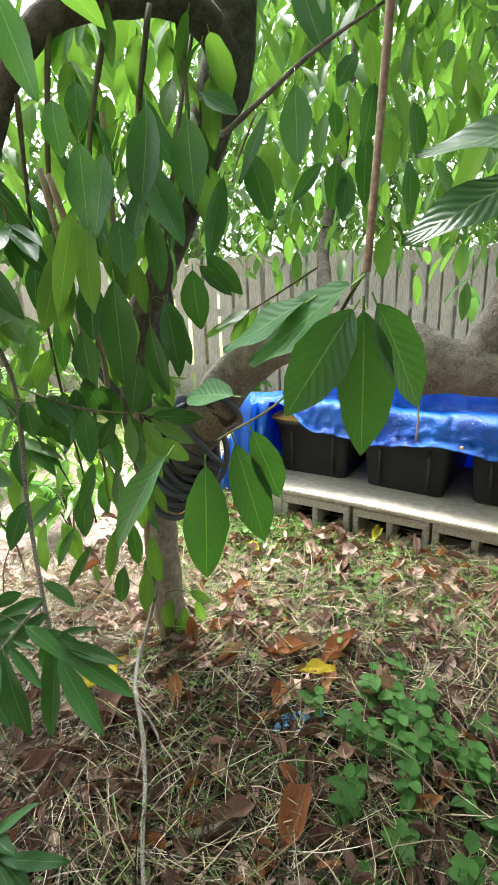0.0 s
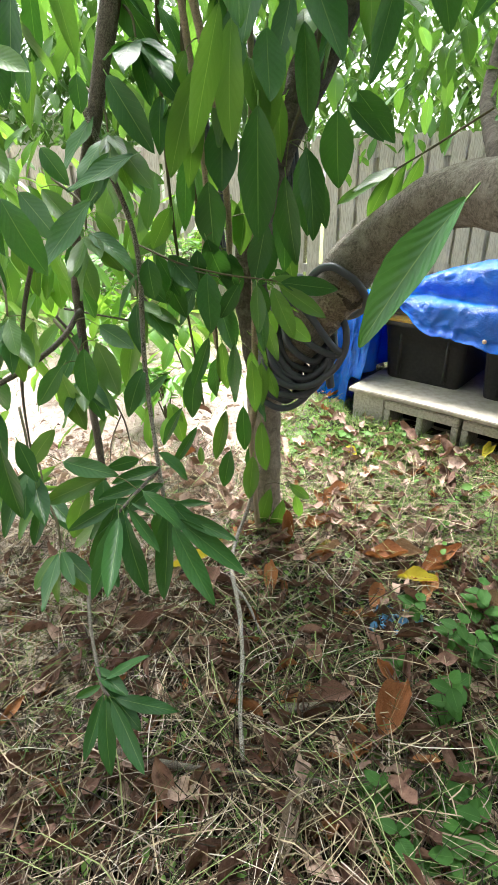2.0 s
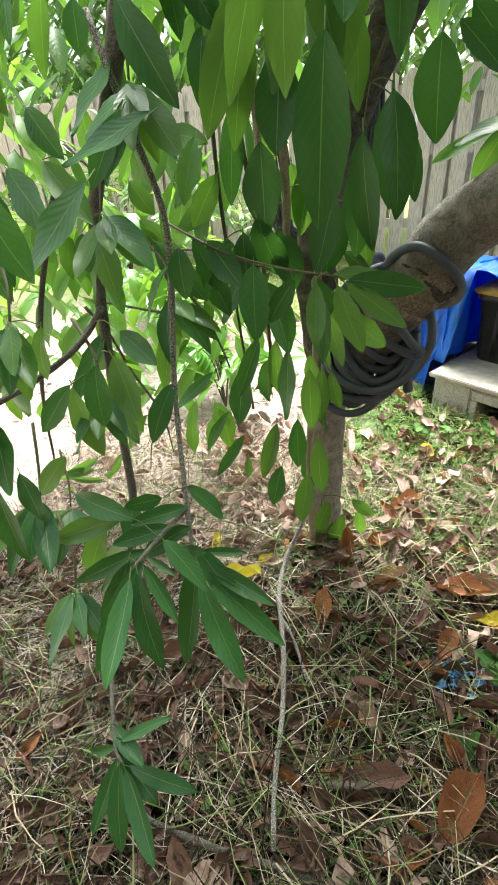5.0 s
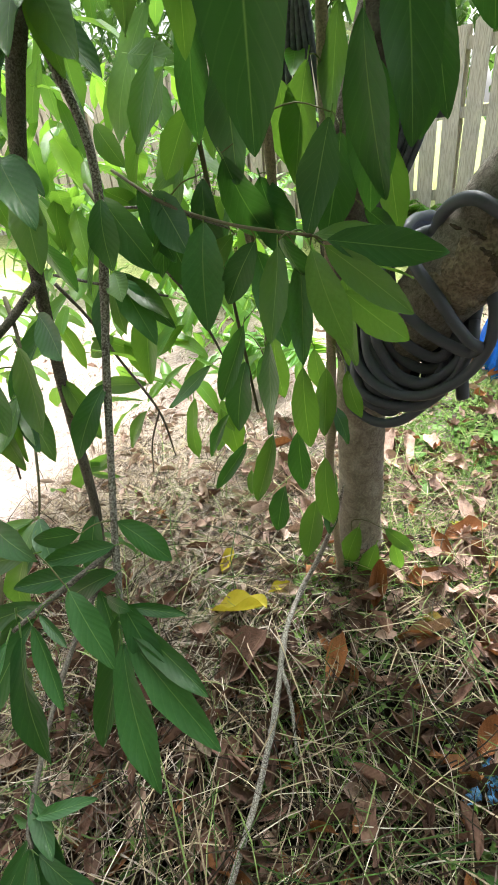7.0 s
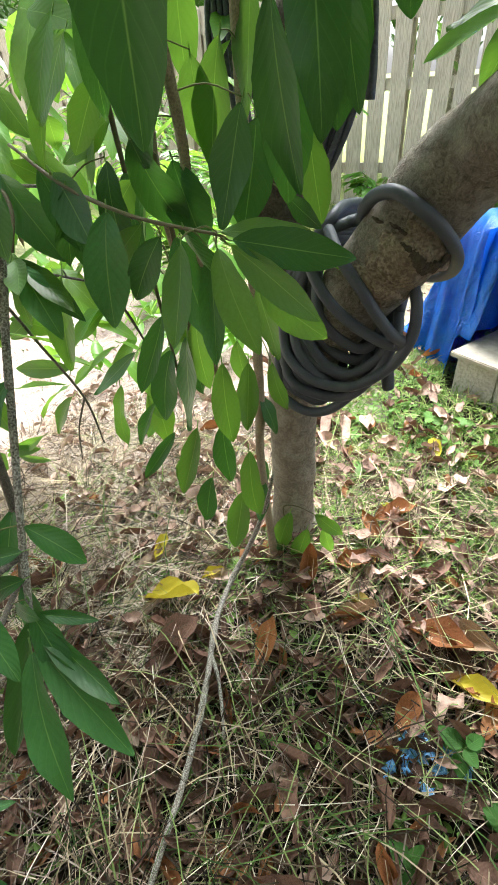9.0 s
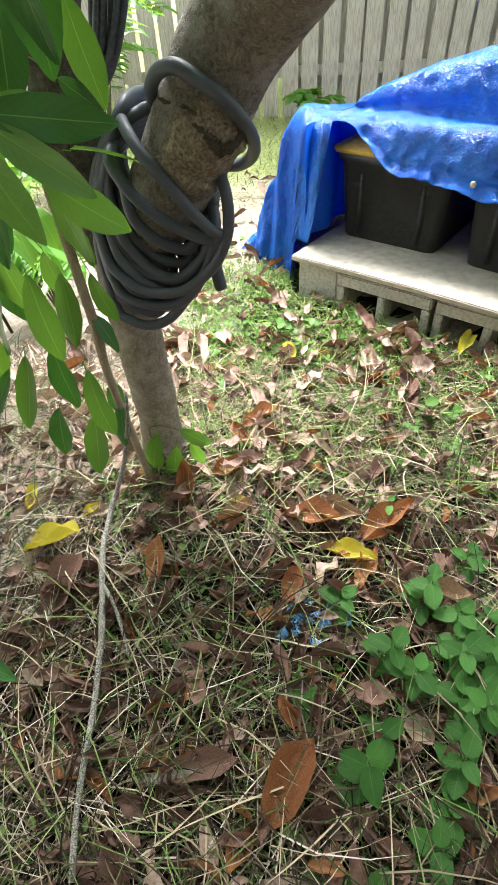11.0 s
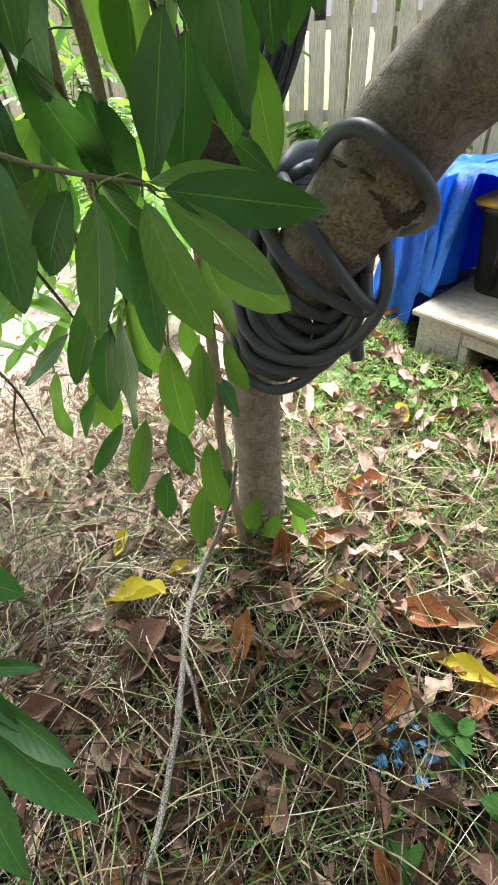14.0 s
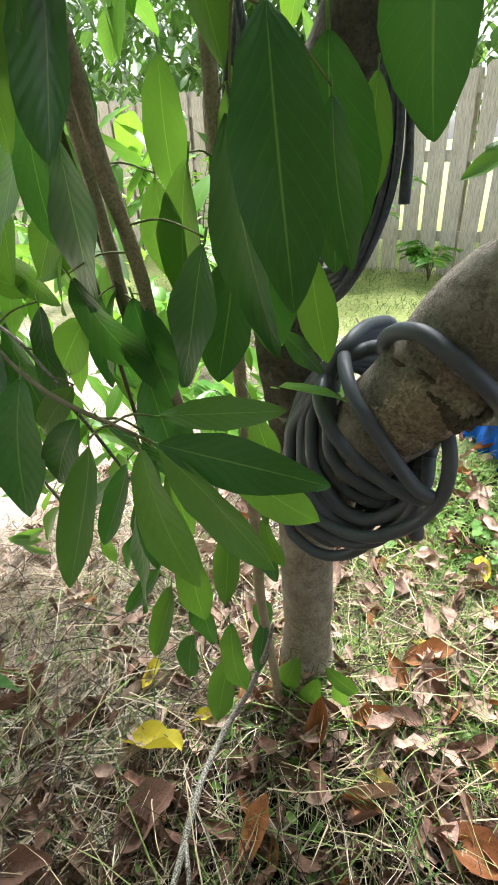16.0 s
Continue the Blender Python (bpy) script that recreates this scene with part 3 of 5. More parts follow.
def tote_body():
    bm = bmesh.new()
    rows = []
    # outside from the foot up, then down the inside
    for z, g in ((0.0, 0.0), (0.012, 0.006), (0.30, 0.028), (0.302, 0.04), (0.335, 0.042), (0.335, 0.034), (0.02, 0.0)):
        x0, x1, y0, y1, r = -0.2 - g, 0.2 + g, -g, 0.62 + g, 0.035
        ring = []
        for cx, cy, a0 in ((x1 - r, y0 + r, -90), (x1 - r, y1 - r, 0), (x0 + r, y1 - r, 90), (x0 + r, y0 + r, 180)):
            for k in range(4):
                a = radians(a0 + 30 * k)
                ring.append(bm.verts.new((cx + r * math.cos(a), cy + r * math.sin(a), z)))
        rows.append(ring)
    for a, b in zip(rows, rows[1:]):
        for k in range(16):
            bm.faces.new((a[k], a[(k + 1) % 16], b[(k + 1) % 16], b[k]))
    bm.faces.new(rows[0][::-1])
    bm.faces.new(rows[-1])
    for x in (-0.13, 0.13):
        box(x - 0.008, -0.026, 0.03, x + 0.012, 0.01, 0.29, 0.004, bm)
    return bm


def make_totes():
    first = thing("storage_tote", yard(0.29, 0.29, 0.212), "black plastic storage tote with a yellow lid, on the board", "storage box", "totes under the tarp")
    bm = tote_body()
    m = DECK.to_3x3().to_4x4()
    m.translation = yard(0.29, 0.29, 0.212)
    bmesh.ops.transform(bm, matrix=m, verts=bm.verts)
    part("body", bm, TOTE, first)
    bm = box(-0.25, -0.05, 0.33, 0.25, 0.67, 0.358, 0.008)
    box(-0.20, 0.0, 0.356, 0.20, 0.62, 0.366, 0.004, bm)
    bmesh.ops.transform(bm, matrix=m, verts=bm.verts)
    part("lid", bm, LID, first, "yellow snap-on lid")
    for u, v, a in ((0.83, 0.27, -2), (1.38, 0.29, 1.5), (1.95, 0.28, 0)):
        at = yard(u, v, 0.212)
        copy_thing(first, pose(*at, 0, 0, a))


make_totes()


def smooth_step(a, b, x):
    t = min(1, max(0, (x - a) / (b - a)))
    return t * t * (3 - 2 * t)


def make_tarp():
    us, n = np.linspace(-0.52, 2.4, 230), 55
    v, f = [], []
    for u in us:
        top = 0.665 + 0.21 * min(1, max(0, u / 0.6)) - 0.05 * smooth_step(0.9, 1.5, u) + 0.02 * math.sin(u * 7)
        left = smooth_step(0.055, 0.02, u)
        hem = 0.665 - 0.165 * smooth_step(0.10, 0.36, u) - 0.015 * math.sin(u * 11)
        ease = smooth_step(0.1, 0.4, u)
        prof = [(0.20 - 0.03 * ease, hem), (0.203, hem + 0.03 * ease), (0.21, hem + 0.06 * ease), (0.25, 0.655), (0.37, 0.665), (0.38, 0.4 * 0.665 + 0.6 * top), (0.44, top), (0.75, top - 0.02), (0.98, 0.5), (1.08, 0.05)]
        # the west end hangs to the ground as a folded curtain
        crest = 0.645 - 0.34 * smooth_step(-0.14, -0.38, u) - 0.27 * smooth_step(-0.34, -0.50, u)
        foot = 0.222 - 0.215 * smooth_step(-0.055, -0.085, u)
        fv = 0.15 + 0.42 * max(0, -u) + (0.022 * math.sin(u * 41 + 1) + 0.01 * math.sin(u * 97)) * smooth_step(0.0, -0.08, u)
        end = [(fv - 0.035, foot), (fv - 0.01, foot + 0.35 * (crest - foot)), (fv + 0.01, foot + 0.75 * (crest - foot)), (fv + 0.05, crest), (fv + 0.14, crest + 0.015), (fv + 0.2, crest), (0.55, crest - 0.02), (0.75, crest - 0.06), (0.98, crest * 0.7), (1.08, 0.03)]
        pts = curve_points([(a * (1 - left) + c * left, b * (1 - left) + d * left, 0) for (a, b), (c, d) in zip(prof, end)], 6)
        for k in range(n):
            q = pts[min(len(pts) - 1, round(k * (len(pts) - 1) / (n - 1)))]
            vv, z = q[0], q[1]
            w = Vector((u * 3 + vv * 1.4, vv * 2.2 - u, z * 3))
            crease = 0.010 * noise.noise(w * 1.3) - 0.018 * abs(noise.noise(w * 1.9)) - 0.016 * abs(noise.noise(w * 5.3)) - 0.010 * abs(noise.noise(w * 12)) + 0.014
            p = yard(u + crease * 0.6, vv - crease, max(z + crease, 0.004))
            v.append(p)
    w = n
    for i in range(len(us) - 1):
        for k in range(n - 1):
            f.append((i * w + k, (i + 1) * w + k, (i + 1) * w + k + 1, i * w + k + 1))
    me = bpy.data.meshes.new("tarp")
    me.from_pydata([tuple(q) for q in v], [], f)
    ob = mesh_object("tarp", me, TARP)
    s = ob.modifiers.new("thick", "SOLIDIFY")
    s.thickness = 0.0015
    tagged(ob, "crinkled blue plastic tarp draped over the storage totes", "tarp")
    # the fold that hangs inside, beside the first tote
    fold = bmesh.new()
    bmesh.ops.create_grid(fold, x_segments=40, y_segments=20, size=0.5)
    for q in fold.verts:
        a, z = 0.14 + 0.88 * (q.co.x + 0.5), 0.225 + 0.42 * (q.co.y + 0.5)
        q.co = yard(-0.012 + 0.016 * math.sin(a * 26) + 0.012 * noise.noise(Vector((a * 9, z * 6, 2))), a, z)
    part("inner_fold", fold, TARP, ob)
    m, nn, ll, pp = material("metal eyelet", 0.35, 1.0)
    pp.inputs["Base Color"].default_value = (0.55, 0.5, 0.4, 1)
    for u in (0.62, 1.12, 1.62):
        hem = 0.70 - 0.20 - 0.02 * math.sin(u * 9)
        bm = bmesh.new()
        bmesh.ops.create_cone(bm, segments=14, radius1=0.011, radius2=0.009, depth=0.004, cap_ends=True, matrix=Matrix.Translation(yard(u, 0.163, hem + 0.02)) @ DECK.to_3x3().to_4x4() @ pose(0, 0, 0, 90, 0, 0))
        part("eyelet", bm, m, ob, "small metal eyelet")


make_tarp()

# ---- the tree: trunk, great limb, boughs ----
tree = thing("tree", (-0.33, 1.79, 0), "leafy tree with leaning trunk, thick low limb and hanging twigs", "tree")
part("trunk", tube([(-0.355, 1.80, -0.06, 0.12), (-0.357, 1.79, 0.0, 0.088), (-0.356, 1.782, 0.08, 0.067), (-0.353, 1.775, 0.25, 0.057), (-0.352, 1.765, 0.5, 0.058), (-0.375, 1.77, 0.78, 0.054)], 22, 9, 0.16, 0.05), BARK_PALE, tree, "pale grey-brown lower trunk")
part("trunk", tube([(-0.36, 1.767, 0.62, 0.050), (-0.385, 1.77, 0.80, 0.058), (-0.395, 1.775, 0.95, 0.055), (-0.365, 1.78, 1.15, 0.052), (-0.285, 1.79, 1.36, 0.057),
                    (-0.205, 1.80, 1.53, 0.062), (-0.095, 1.82, 1.76, 0.070), (-0.015, 1.83, 1.98, 0.076), (0.04, 1.83, 2.3, 0.065), (0.15, 1.9, 2.9, 0.045), (0.2, 2.0, 3.8, 0.015)], 22, 9, 0.2, 0.06), BARK_SHADED, tree, "rough brown upper trunk, darkened for the shade of the crown")
limb = part("limb", tube([(-0.345, 1.765, 0.50, 0.045), (-0.272, 1.745, 0.69, 0.064), (-0.193, 1.715, 0.82, 0.074), (-0.133, 1.685, 0.91, 0.079), (-0.068, 1.672, 1.005, 0.078), (-0.002, 1.625, 1.080, 0.073), (0.11, 1.465, 1.175, 0.068),
                          (0.22, 1.29, 1.19, 0.073), (0.33, 1.18, 1.165, 0.080), (0.45, 1.12, 1.13, 0.060), (0.65, 1.05, 1.115, 0.046), (0.95, 1.0, 1.16, 0.045), (1.5, 1.0, 1.4, 0.03)], 22, 10, 0.15, 0.05), BARK, tree, "thick rough-barked low limb")
scar = tube([(-0.19, 1.695, 0.812, 0.03), (-0.156, 1.672, 0.862, 0.060), (-0.122, 1.662, 0.904, 0.068), (-0.090, 1.658, 0.946, 0.060), (-0.062, 1.664, 0.982, 0.03)], 56, 18, 0.2, 0.1)
for v in scar.verts:
    away = (v.co - Vector((-0.123, 1.675, 0.905))).normalized()
    v.co += away * (0.007 * noise.noise(v.co * 45) + 0.004 * noise.noise(v.co * 120) - 0.006 * max(0, noise.noise(v.co * 30 + Vector((3, 1, 7))) - 0.15))
part("scar", scar, SCAR, limb, "cracked patch of stripped bark")
part("crack", tube([(-0.122, 1.592, 0.934, 0.002), (-0.106, 1.588, 0.925, 0.005), (-0.092, 1.588, 0.910, 0.0065), (-0.076, 1.591, 0.899, 0.007), (-0.060, 1.600, 0.901, 0.006), (-0.046, 1.613, 0.915, 0.003)], 10, 8, 0.9, 0.8), CRACK, limb, "dark jagged crack in the bark")
for x, z, r in ((-0.163, 0.964, 0.0032), (-0.135, 0.957, 0.0028), (-0.120, 0.948, 0.0036)):
    part("pit", tube([(x - 0.009, 1.604, z + 0.004, r * 0.4), (x, 1.598, z, r), (x + 0.010, 1.600, z - 0.003, r * 0.4)], 7, 4, 0.6, 0.5), CRACK, limb, "small dark pit in the bark")
part("bough", tube([(0.47, 1.11, 1.13, 0.042), (0.53, 1.11, 1.25, 0.036), (0.60, 1.18, 1.38, 0.033), (0.78, 1.4, 1.7, 0.03), (0.9, 1.6, 2.3, 0.02)], 14, 7, 0.15, 0.05), BARK, tree)
part("bough", tube([(0.22, 1.30, 1.19, 0.028), (0.24, 1.6, 1.30, 0.024), (0.33, 2.1, 1.50, 0.022), (0.50, 2.5, 2.0, 0.018), (0.6, 2.8, 2.7, 0.012)], 12, 7, 0.15, 0.05), BARK_SHADED, tree)
part("bough", tube([(-0.01, 1.82, 1.93, 0.055), (-0.06, 1.72, 2.0, 0.050), (-0.13, 1.62, 2.03, 0.048), (-0.25, 1.52, 2.0, 0.046), (-0.38, 1.42, 1.94, 0.038), (-0.47, 1.38, 1.86, 0.031), (-0.53, 1.36, 1.76, 0.026), (-0.575, 1.34, 1.63, 0.021), (-0.62, 1.33, 1.50, 0.018)], 12, 7, 0.15, 0.05), BARK_SHADED, tree)
part("bough", tube([(-0.46, 1.36, 1.82, 0.02), (-0.8, 1.3, 2.0, 0.018), (-1.3, 1.1, 2.2, 0.01)], 10, 6, 0.1), BARK_SHADED, tree)

# ---- hanging twigs with their leaves ----
TWIG_LINES = []


def twig(line, mat=TWIG, sides=8, label="", name="hanging_branch"):
    TWIG_LINES.extend(Vector(q[:3]) for q in curve_points(line, 8))
    return part(name, tube(line, sides, 6, 0.12, 0.25), mat, tree, label)


A_LINE = [(-0.575, 1.34, 1.65, 0.0200), (-0.66, 1.31, 1.36, 0.0160), (-0.735, 1.27, 1.10, 0.0120), (-0.74, 1.23, 0.80, 0.0101), (-0.735, 1.2, 0.48, 0.0086), (-0.78, 1.17, 0.28, 0.0055)]
B_LINE = [(-0.70, 1.31, 1.42, 0.0086), (-0.635, 1.28, 1.26, 0.0082), (-0.585, 1.265, 1.10, 0.0078), (-0.56, 1.16, 0.85, 0.0070), (-0.515, 1.05, 0.66, 0.0062), (-0.485, 0.99, 0.555, 0.0047)]
a_branch, b_branch = twig(A_LINE), twig([(*q[:3], q[3] * 0.8) for q in B_LINE], LICHEN, label="dark twig speckled with pale lichen")
S_LINE = [(-0.345, 1.49, 1.75, 0.0075), (-0.35, 1.505, 1.3, 0.008), (-0.352, 1.53, 0.9, 0.009), (-0.362, 1.565, 0.6, 0.010), (-0.376, 1.589, 0.454, 0.010), (-0.372, 1.62, 0.2, 0.010), (-0.36, 1.64, -0.02, 0.011)]
s_branch = twig(S_LINE, STEM_TAN, label="straight tan shoot beside the trunk")
P_LINE = [(-0.44, 1.30, 1.58, 0.0085), (-0.40, 1.36, 1.33, 0.0085), (-0.395, 1.38, 1.213, 0.008), (-0.396, 1.41, 1.11, 0.0078), (-0.407, 1.44, 1.0, 0.0072), (-0.42, 1.5, 0.82, 0.006)]
Q_LINE = [(-0.47, 1.34, 1.60, 0.0075), (-0.45, 1.40, 1.30, 0.0075), (-0.455, 1.43, 1.17, 0.0072), (-0.472, 1.46, 1.06, 0.007), (-0.478, 1.49, 0.94, 0.006), (-0.47, 1.54, 0.78, 0.005)]
p_branch, q_branch = twig(P_LINE, STEM_TAN), twig(Q_LINE, STEM_TAN)
C_LINE = [(-0.62, 1.34, 1.10, 0.0024), (-0.50, 1.29, 1.06, 0.0022), (-0.38, 1.25, 1.04, 0.002), (-0.27, 1.235, 1.03, 0.0018)]
c_branch = twig(C_LINE, GREEN_TWIG)
G_LINE = [(-0.515, 1.05, 0.64, 0.005), (-0.535, 0.95, 0.64, 0.004), (-0.545, 0.88, 0.64, 0.003)]
g_branch = twig(G_LINE)
K_LINE = [(-0.78, 1.17, 0.30, 0.006), (-0.72, 0.98, 0.26, 0.005), (-0.62, 0.80, 0.235, 0.004), (-0.585, 0.765, 0.225, 0.003)]
k_branch = twig(K_LINE)

# whorls whose leaves stand out
for branch, base, tips in ((b_branch, (-0.475, 0.975, 0.56), ((-0.358, 0.838, 0.45), (-0.296, 0.912, 0.475), (-0.324, 0.967, 0.516), (-0.396, 1.03, 0.565), (-0.47, 0.90, 0.40), (-0.54, 1.02, 0.43))),
                           (g_branch, (-0.545, 0.88, 0.645), ((-0.51, 0.72, 0.56), (-0.485, 0.79, 0.50), (-0.463, 0.861, 0.56), (-0.475, 0.90, 0.62), (-0.58, 0.76, 0.52), (-0.66, 0.86, 0.60))),
                           (k_branch, (-0.585, 0.765, 0.225), ((-0.43, 0.75, 0.22), (-0.469, 0.66, 0.15), (-0.56, 0.65, 0.12), (-0.613, 0.68, 0.13), (-0.68, 0.80, 0.16), (-0.52, 0.85, 0.27)))):
    spine = Vector({b_branch: (-0.03, 0.07, 0.10), g_branch: (0.03, 0.12, 0.0), k_branch: (-0.06, 0.06, 0.02)}[branch])
    for k, t in enumerate(tips):
        root = Vector(base) + spine * (0.09 * k)
        add_leaf(branch, root.lerp(Vector(t), 0.05), t, (RND.uniform(-0.3, 0.3), -0.7, 0.9), 0.6)
    for k in range(3):
        root = Vector(base) + spine * (0.35 + 0.3 * k)
        out = Vector((RND.choice((-1, 1)) * 0.10, -0.05, -0.07 + 0.02 * k))
        add_leaf(branch, root, root + out, (0.2, -0.4, 1.0), 0.85)

def whorl(branch, base, count, long, out, turn=0.0, droop=0.9):
    """A fan of leaves round a twig's end."""
    base, out = Vector(base), Vector(out).normalized()
    for i in range(count):
        a = turn + i * 6.283 / count + RND.uniform(-0.3, 0.3)
        way = (out + Vector((math.cos(a) * 0.75, math.sin(a) * 0.45, -droop * RND.uniform(0.4, 1.3)))).normalized()
        add_leaf(branch, base + way * 0.01, base + way * long * RND.uniform(0.75, 1.1), (0.4 * math.cos(a), -0.7, 0.8), RND.uniform(0.75, 0.95), RND.choice(LEAVES + LIT_LEAVES))


for base, n, long, out in (((-0.70, 1.12, 0.84), 7, 0.15, (0.3, -0.6, 0)), ((-0.82, 1.08, 0.98), 7, 0.16, (0.1, -0.6, 0)), ((-0.66, 1.18, 1.14), 6, 0.15, (0.4, -0.5, 0)), ((-0.80, 1.0, 0.66), 7, 0.15, (0, -0.5, 0)), ((-0.90, 1.05, 0.80), 7, 0.15, (0, -0.5, 0)),
                           ((-0.60, 1.27, 0.98), 6, 0.13, (0.4, -0.3, 0)), ((-0.74, 0.95, 0.47), 6, 0.14, (0.2, -0.5, 0.2)), ((-0.62, 1.27, 1.32), 7, 0.16, (0.2, -0.5, 0)), ((-0.82, 1.15, 1.32), 7, 0.17, (0, -0.4, 0)), ((-0.98, 1.1, 1.1), 7, 0.16, (0, -0.4, 0)),
                           ((-0.55, 1.30, 1.48), 6, 0.17, (0.2, -0.4, 0)), ((-0.92, 1.2, 0.45), 6, 0.14, (0.1, -0.4, 0.2))):
    line = [(base[0] - 0.12 * out[0] - 0.06, base[1] + 0.10, base[2] + 0.10, 0.0035), (base[0] - 0.02, base[1] + 0.04, base[2] + 0.05, 0.003), (*base, 0.002)]
    whorl(twig(line, GREEN_TWIG), base, n, long, out, base[2] * 7)


# thin side twigs
top_twig = twig([(-0.12, 1.70, 1.98, 0.007), (-0.15, 1.50, 1.75, 0.006), (-0.20, 1.40, 1.45, 0.005), (-0.25, 1.38, 1.30, 0.003)], GREEN_TWIG)
front_twig = twig([(-0.20, 1.45, 1.95, 0.007), (-0.24, 1.38, 1.70, 0.006), (-0.25, 1.40, 1.58, 0.005), (-0.22, 1.43, 1.42, 0.003)], GREEN_TWIG)
high_twig = twig([(-0.061, 1.80, 1.778, 0.012), (-0.039, 1.55, 1.71, 0.008), (0.061, 1.36, 1.736, 0.006), (0.159, 1.30, 1.794, 0.005), (0.3, 1.25, 1.86, 0.003)])
twig([(0.035, 1.36, 1.701, 0.003), (-0.012, 1.34, 1.601, 0.0025), (-0.027, 1.30, 1.55, 0.0015)])
low_twig = twig([(-0.90, 1.42, 0.90, 0.004), (-0.867, 1.45, 0.821, 0.0036), (-0.855, 1.50, 0.70, 0.0034), (-0.799, 1.53, 0.555, 0.003), (-0.785, 1.54, 0.416, 0.0015)])
for line in ([(-0.799, 1.53, 0.555, 0.0025), (-0.85, 1.535, 0.45, 0.002), (-0.876, 1.54, 0.34, 0.0015)], [(-0.66, 1.42, 0.98, 0.0035), (-0.605, 1.45, 0.887, 0.003), (-0.58, 1.48, 0.794, 0.0026), (-0.568, 1.50, 0.73, 0.0018)],
             [(-0.85, 1.38, 0.93, 0.003), (-0.725, 1.42, 0.897, 0.0026), (-0.644, 1.45, 0.877, 0.002)], [(-0.70, 1.38, 1.04, 0.0026), (-0.606, 1.36, 1.046, 0.0024), (-0.515, 1.33, 1.044, 0.002), (-0.40, 1.28, 1.03, 0.0016)],
             [(-0.80, 1.26, 1.16, 0.006), (-0.832, 1.25, 1.082, 0.006), (-0.895, 1.25, 0.93, 0.0055), (-0.923, 1.22, 0.751, 0.004), (-0.93, 1.2, 0.55, 0.002)], [(-0.735, 1.24, 0.96, 0.007), (-0.759, 1.16, 0.904, 0.0065), (-0.848, 1.10, 0.843, 0.006), (-0.95, 0.98, 0.80, 0.005)]):
    twig(line)


def leaves(branch, pool, rows):
    """Leaves by base, tip and breadth, each on a thin stalk that runs to the nearest twig."""
    for x0, y0, z0, x1, y1, z1, wide in rows:
        base, tip = Vector((x0, y0, z0)), Vector((x1, y1, z1))
        face = Vector((RND.uniform(-0.35, 0.35), -1, RND.uniform(0.25, 0.7)))
        add_leaf(branch, base, tip, face, 0.86 * wide, RND.choice(pool))
        near = min(TWIG_LINES, key=lambda q: (q - base).length + 0.6 * max(0.0, base.z - q.z))
        if (near - base).length < 0.10:
            mid = base.lerp(near, 0.5) + Vector((0, 0, 0.12 * (near - base).length))
            part("stalk", tube([(*near, 0.0013), (*mid, 0.0011), (*base, 0.0009)], 5, 3), STALK, branch)


leaves(top_twig, LEAVES, [(-0.292, 1.171, 1.354, -0.291, 1.13, 1.119, 1.04), (-0.302, 1.4, 1.141, -0.332, 1.37, 0.998, 1.34), (-0.257, 1.38, 1.24, -0.24, 1.35, 1.041, 0.98),
                (-0.212, 1.353, 1.296, -0.177, 1.31, 1.108, 1.04), (-0.185, 1.4, 1.244, -0.165, 1.37, 1.125, 0.94), (-0.3, 1.55, 1.007, -0.237, 1.53, 0.965, 1.33),
                (-0.462, 1.33, 1.088, -0.453, 1.3, 0.974, 1.36), (-0.566, 1.36, 1.051, -0.501, 1.32, 0.924, 1.2), (-0.444, 1.36, 1.109, -0.408, 1.4, 0.971, 1.39),
                (-0.651, 1.34, 1.067, -0.538, 1.28, 0.97, 1.17)])
leaves(top_twig, LIT_LEAVES, [(-0.353, 1.46, 1.207, -0.381, 1.44, 1.057, 1.18), (-0.272, 1.57, 1.102, -0.243, 1.55, 0.963, 1.06), (-0.446, 1.45, 1.057, -0.368, 1.43, 0.983, 1.08),
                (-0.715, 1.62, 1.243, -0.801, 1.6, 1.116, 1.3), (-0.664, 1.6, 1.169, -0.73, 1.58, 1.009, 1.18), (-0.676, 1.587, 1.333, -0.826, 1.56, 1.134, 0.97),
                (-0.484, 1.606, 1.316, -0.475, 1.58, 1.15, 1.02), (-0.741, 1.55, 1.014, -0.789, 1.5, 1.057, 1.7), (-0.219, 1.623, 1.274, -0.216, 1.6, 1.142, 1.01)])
leaves(c_branch, MIXED, [(-0.291, 1.28, 1.02, -0.191, 1.34, 1.016, 0.79), (-0.259, 1.24, 1.024, -0.126, 1.26, 1.009, 0.98), (-0.262, 1.24, 1.021, -0.152, 1.24, 0.95, 0.92),
                (-0.274, 1.24, 1.019, -0.222, 1.2, 0.91, 1.03), (-0.305, 1.22, 1.027, -0.294, 1.17, 0.925, 1), (-0.305, 1.28, 1.001, -0.295, 1.27, 0.86, 0.77),
                (-0.277, 1.36, 0.932, -0.179, 1.38, 0.848, 1.2), (-0.347, 1.25, 1.023, -0.394, 1.23, 0.945, 1.28), (-0.404, 1.3, 1.02, -0.467, 1.28, 0.955, 1.12)])
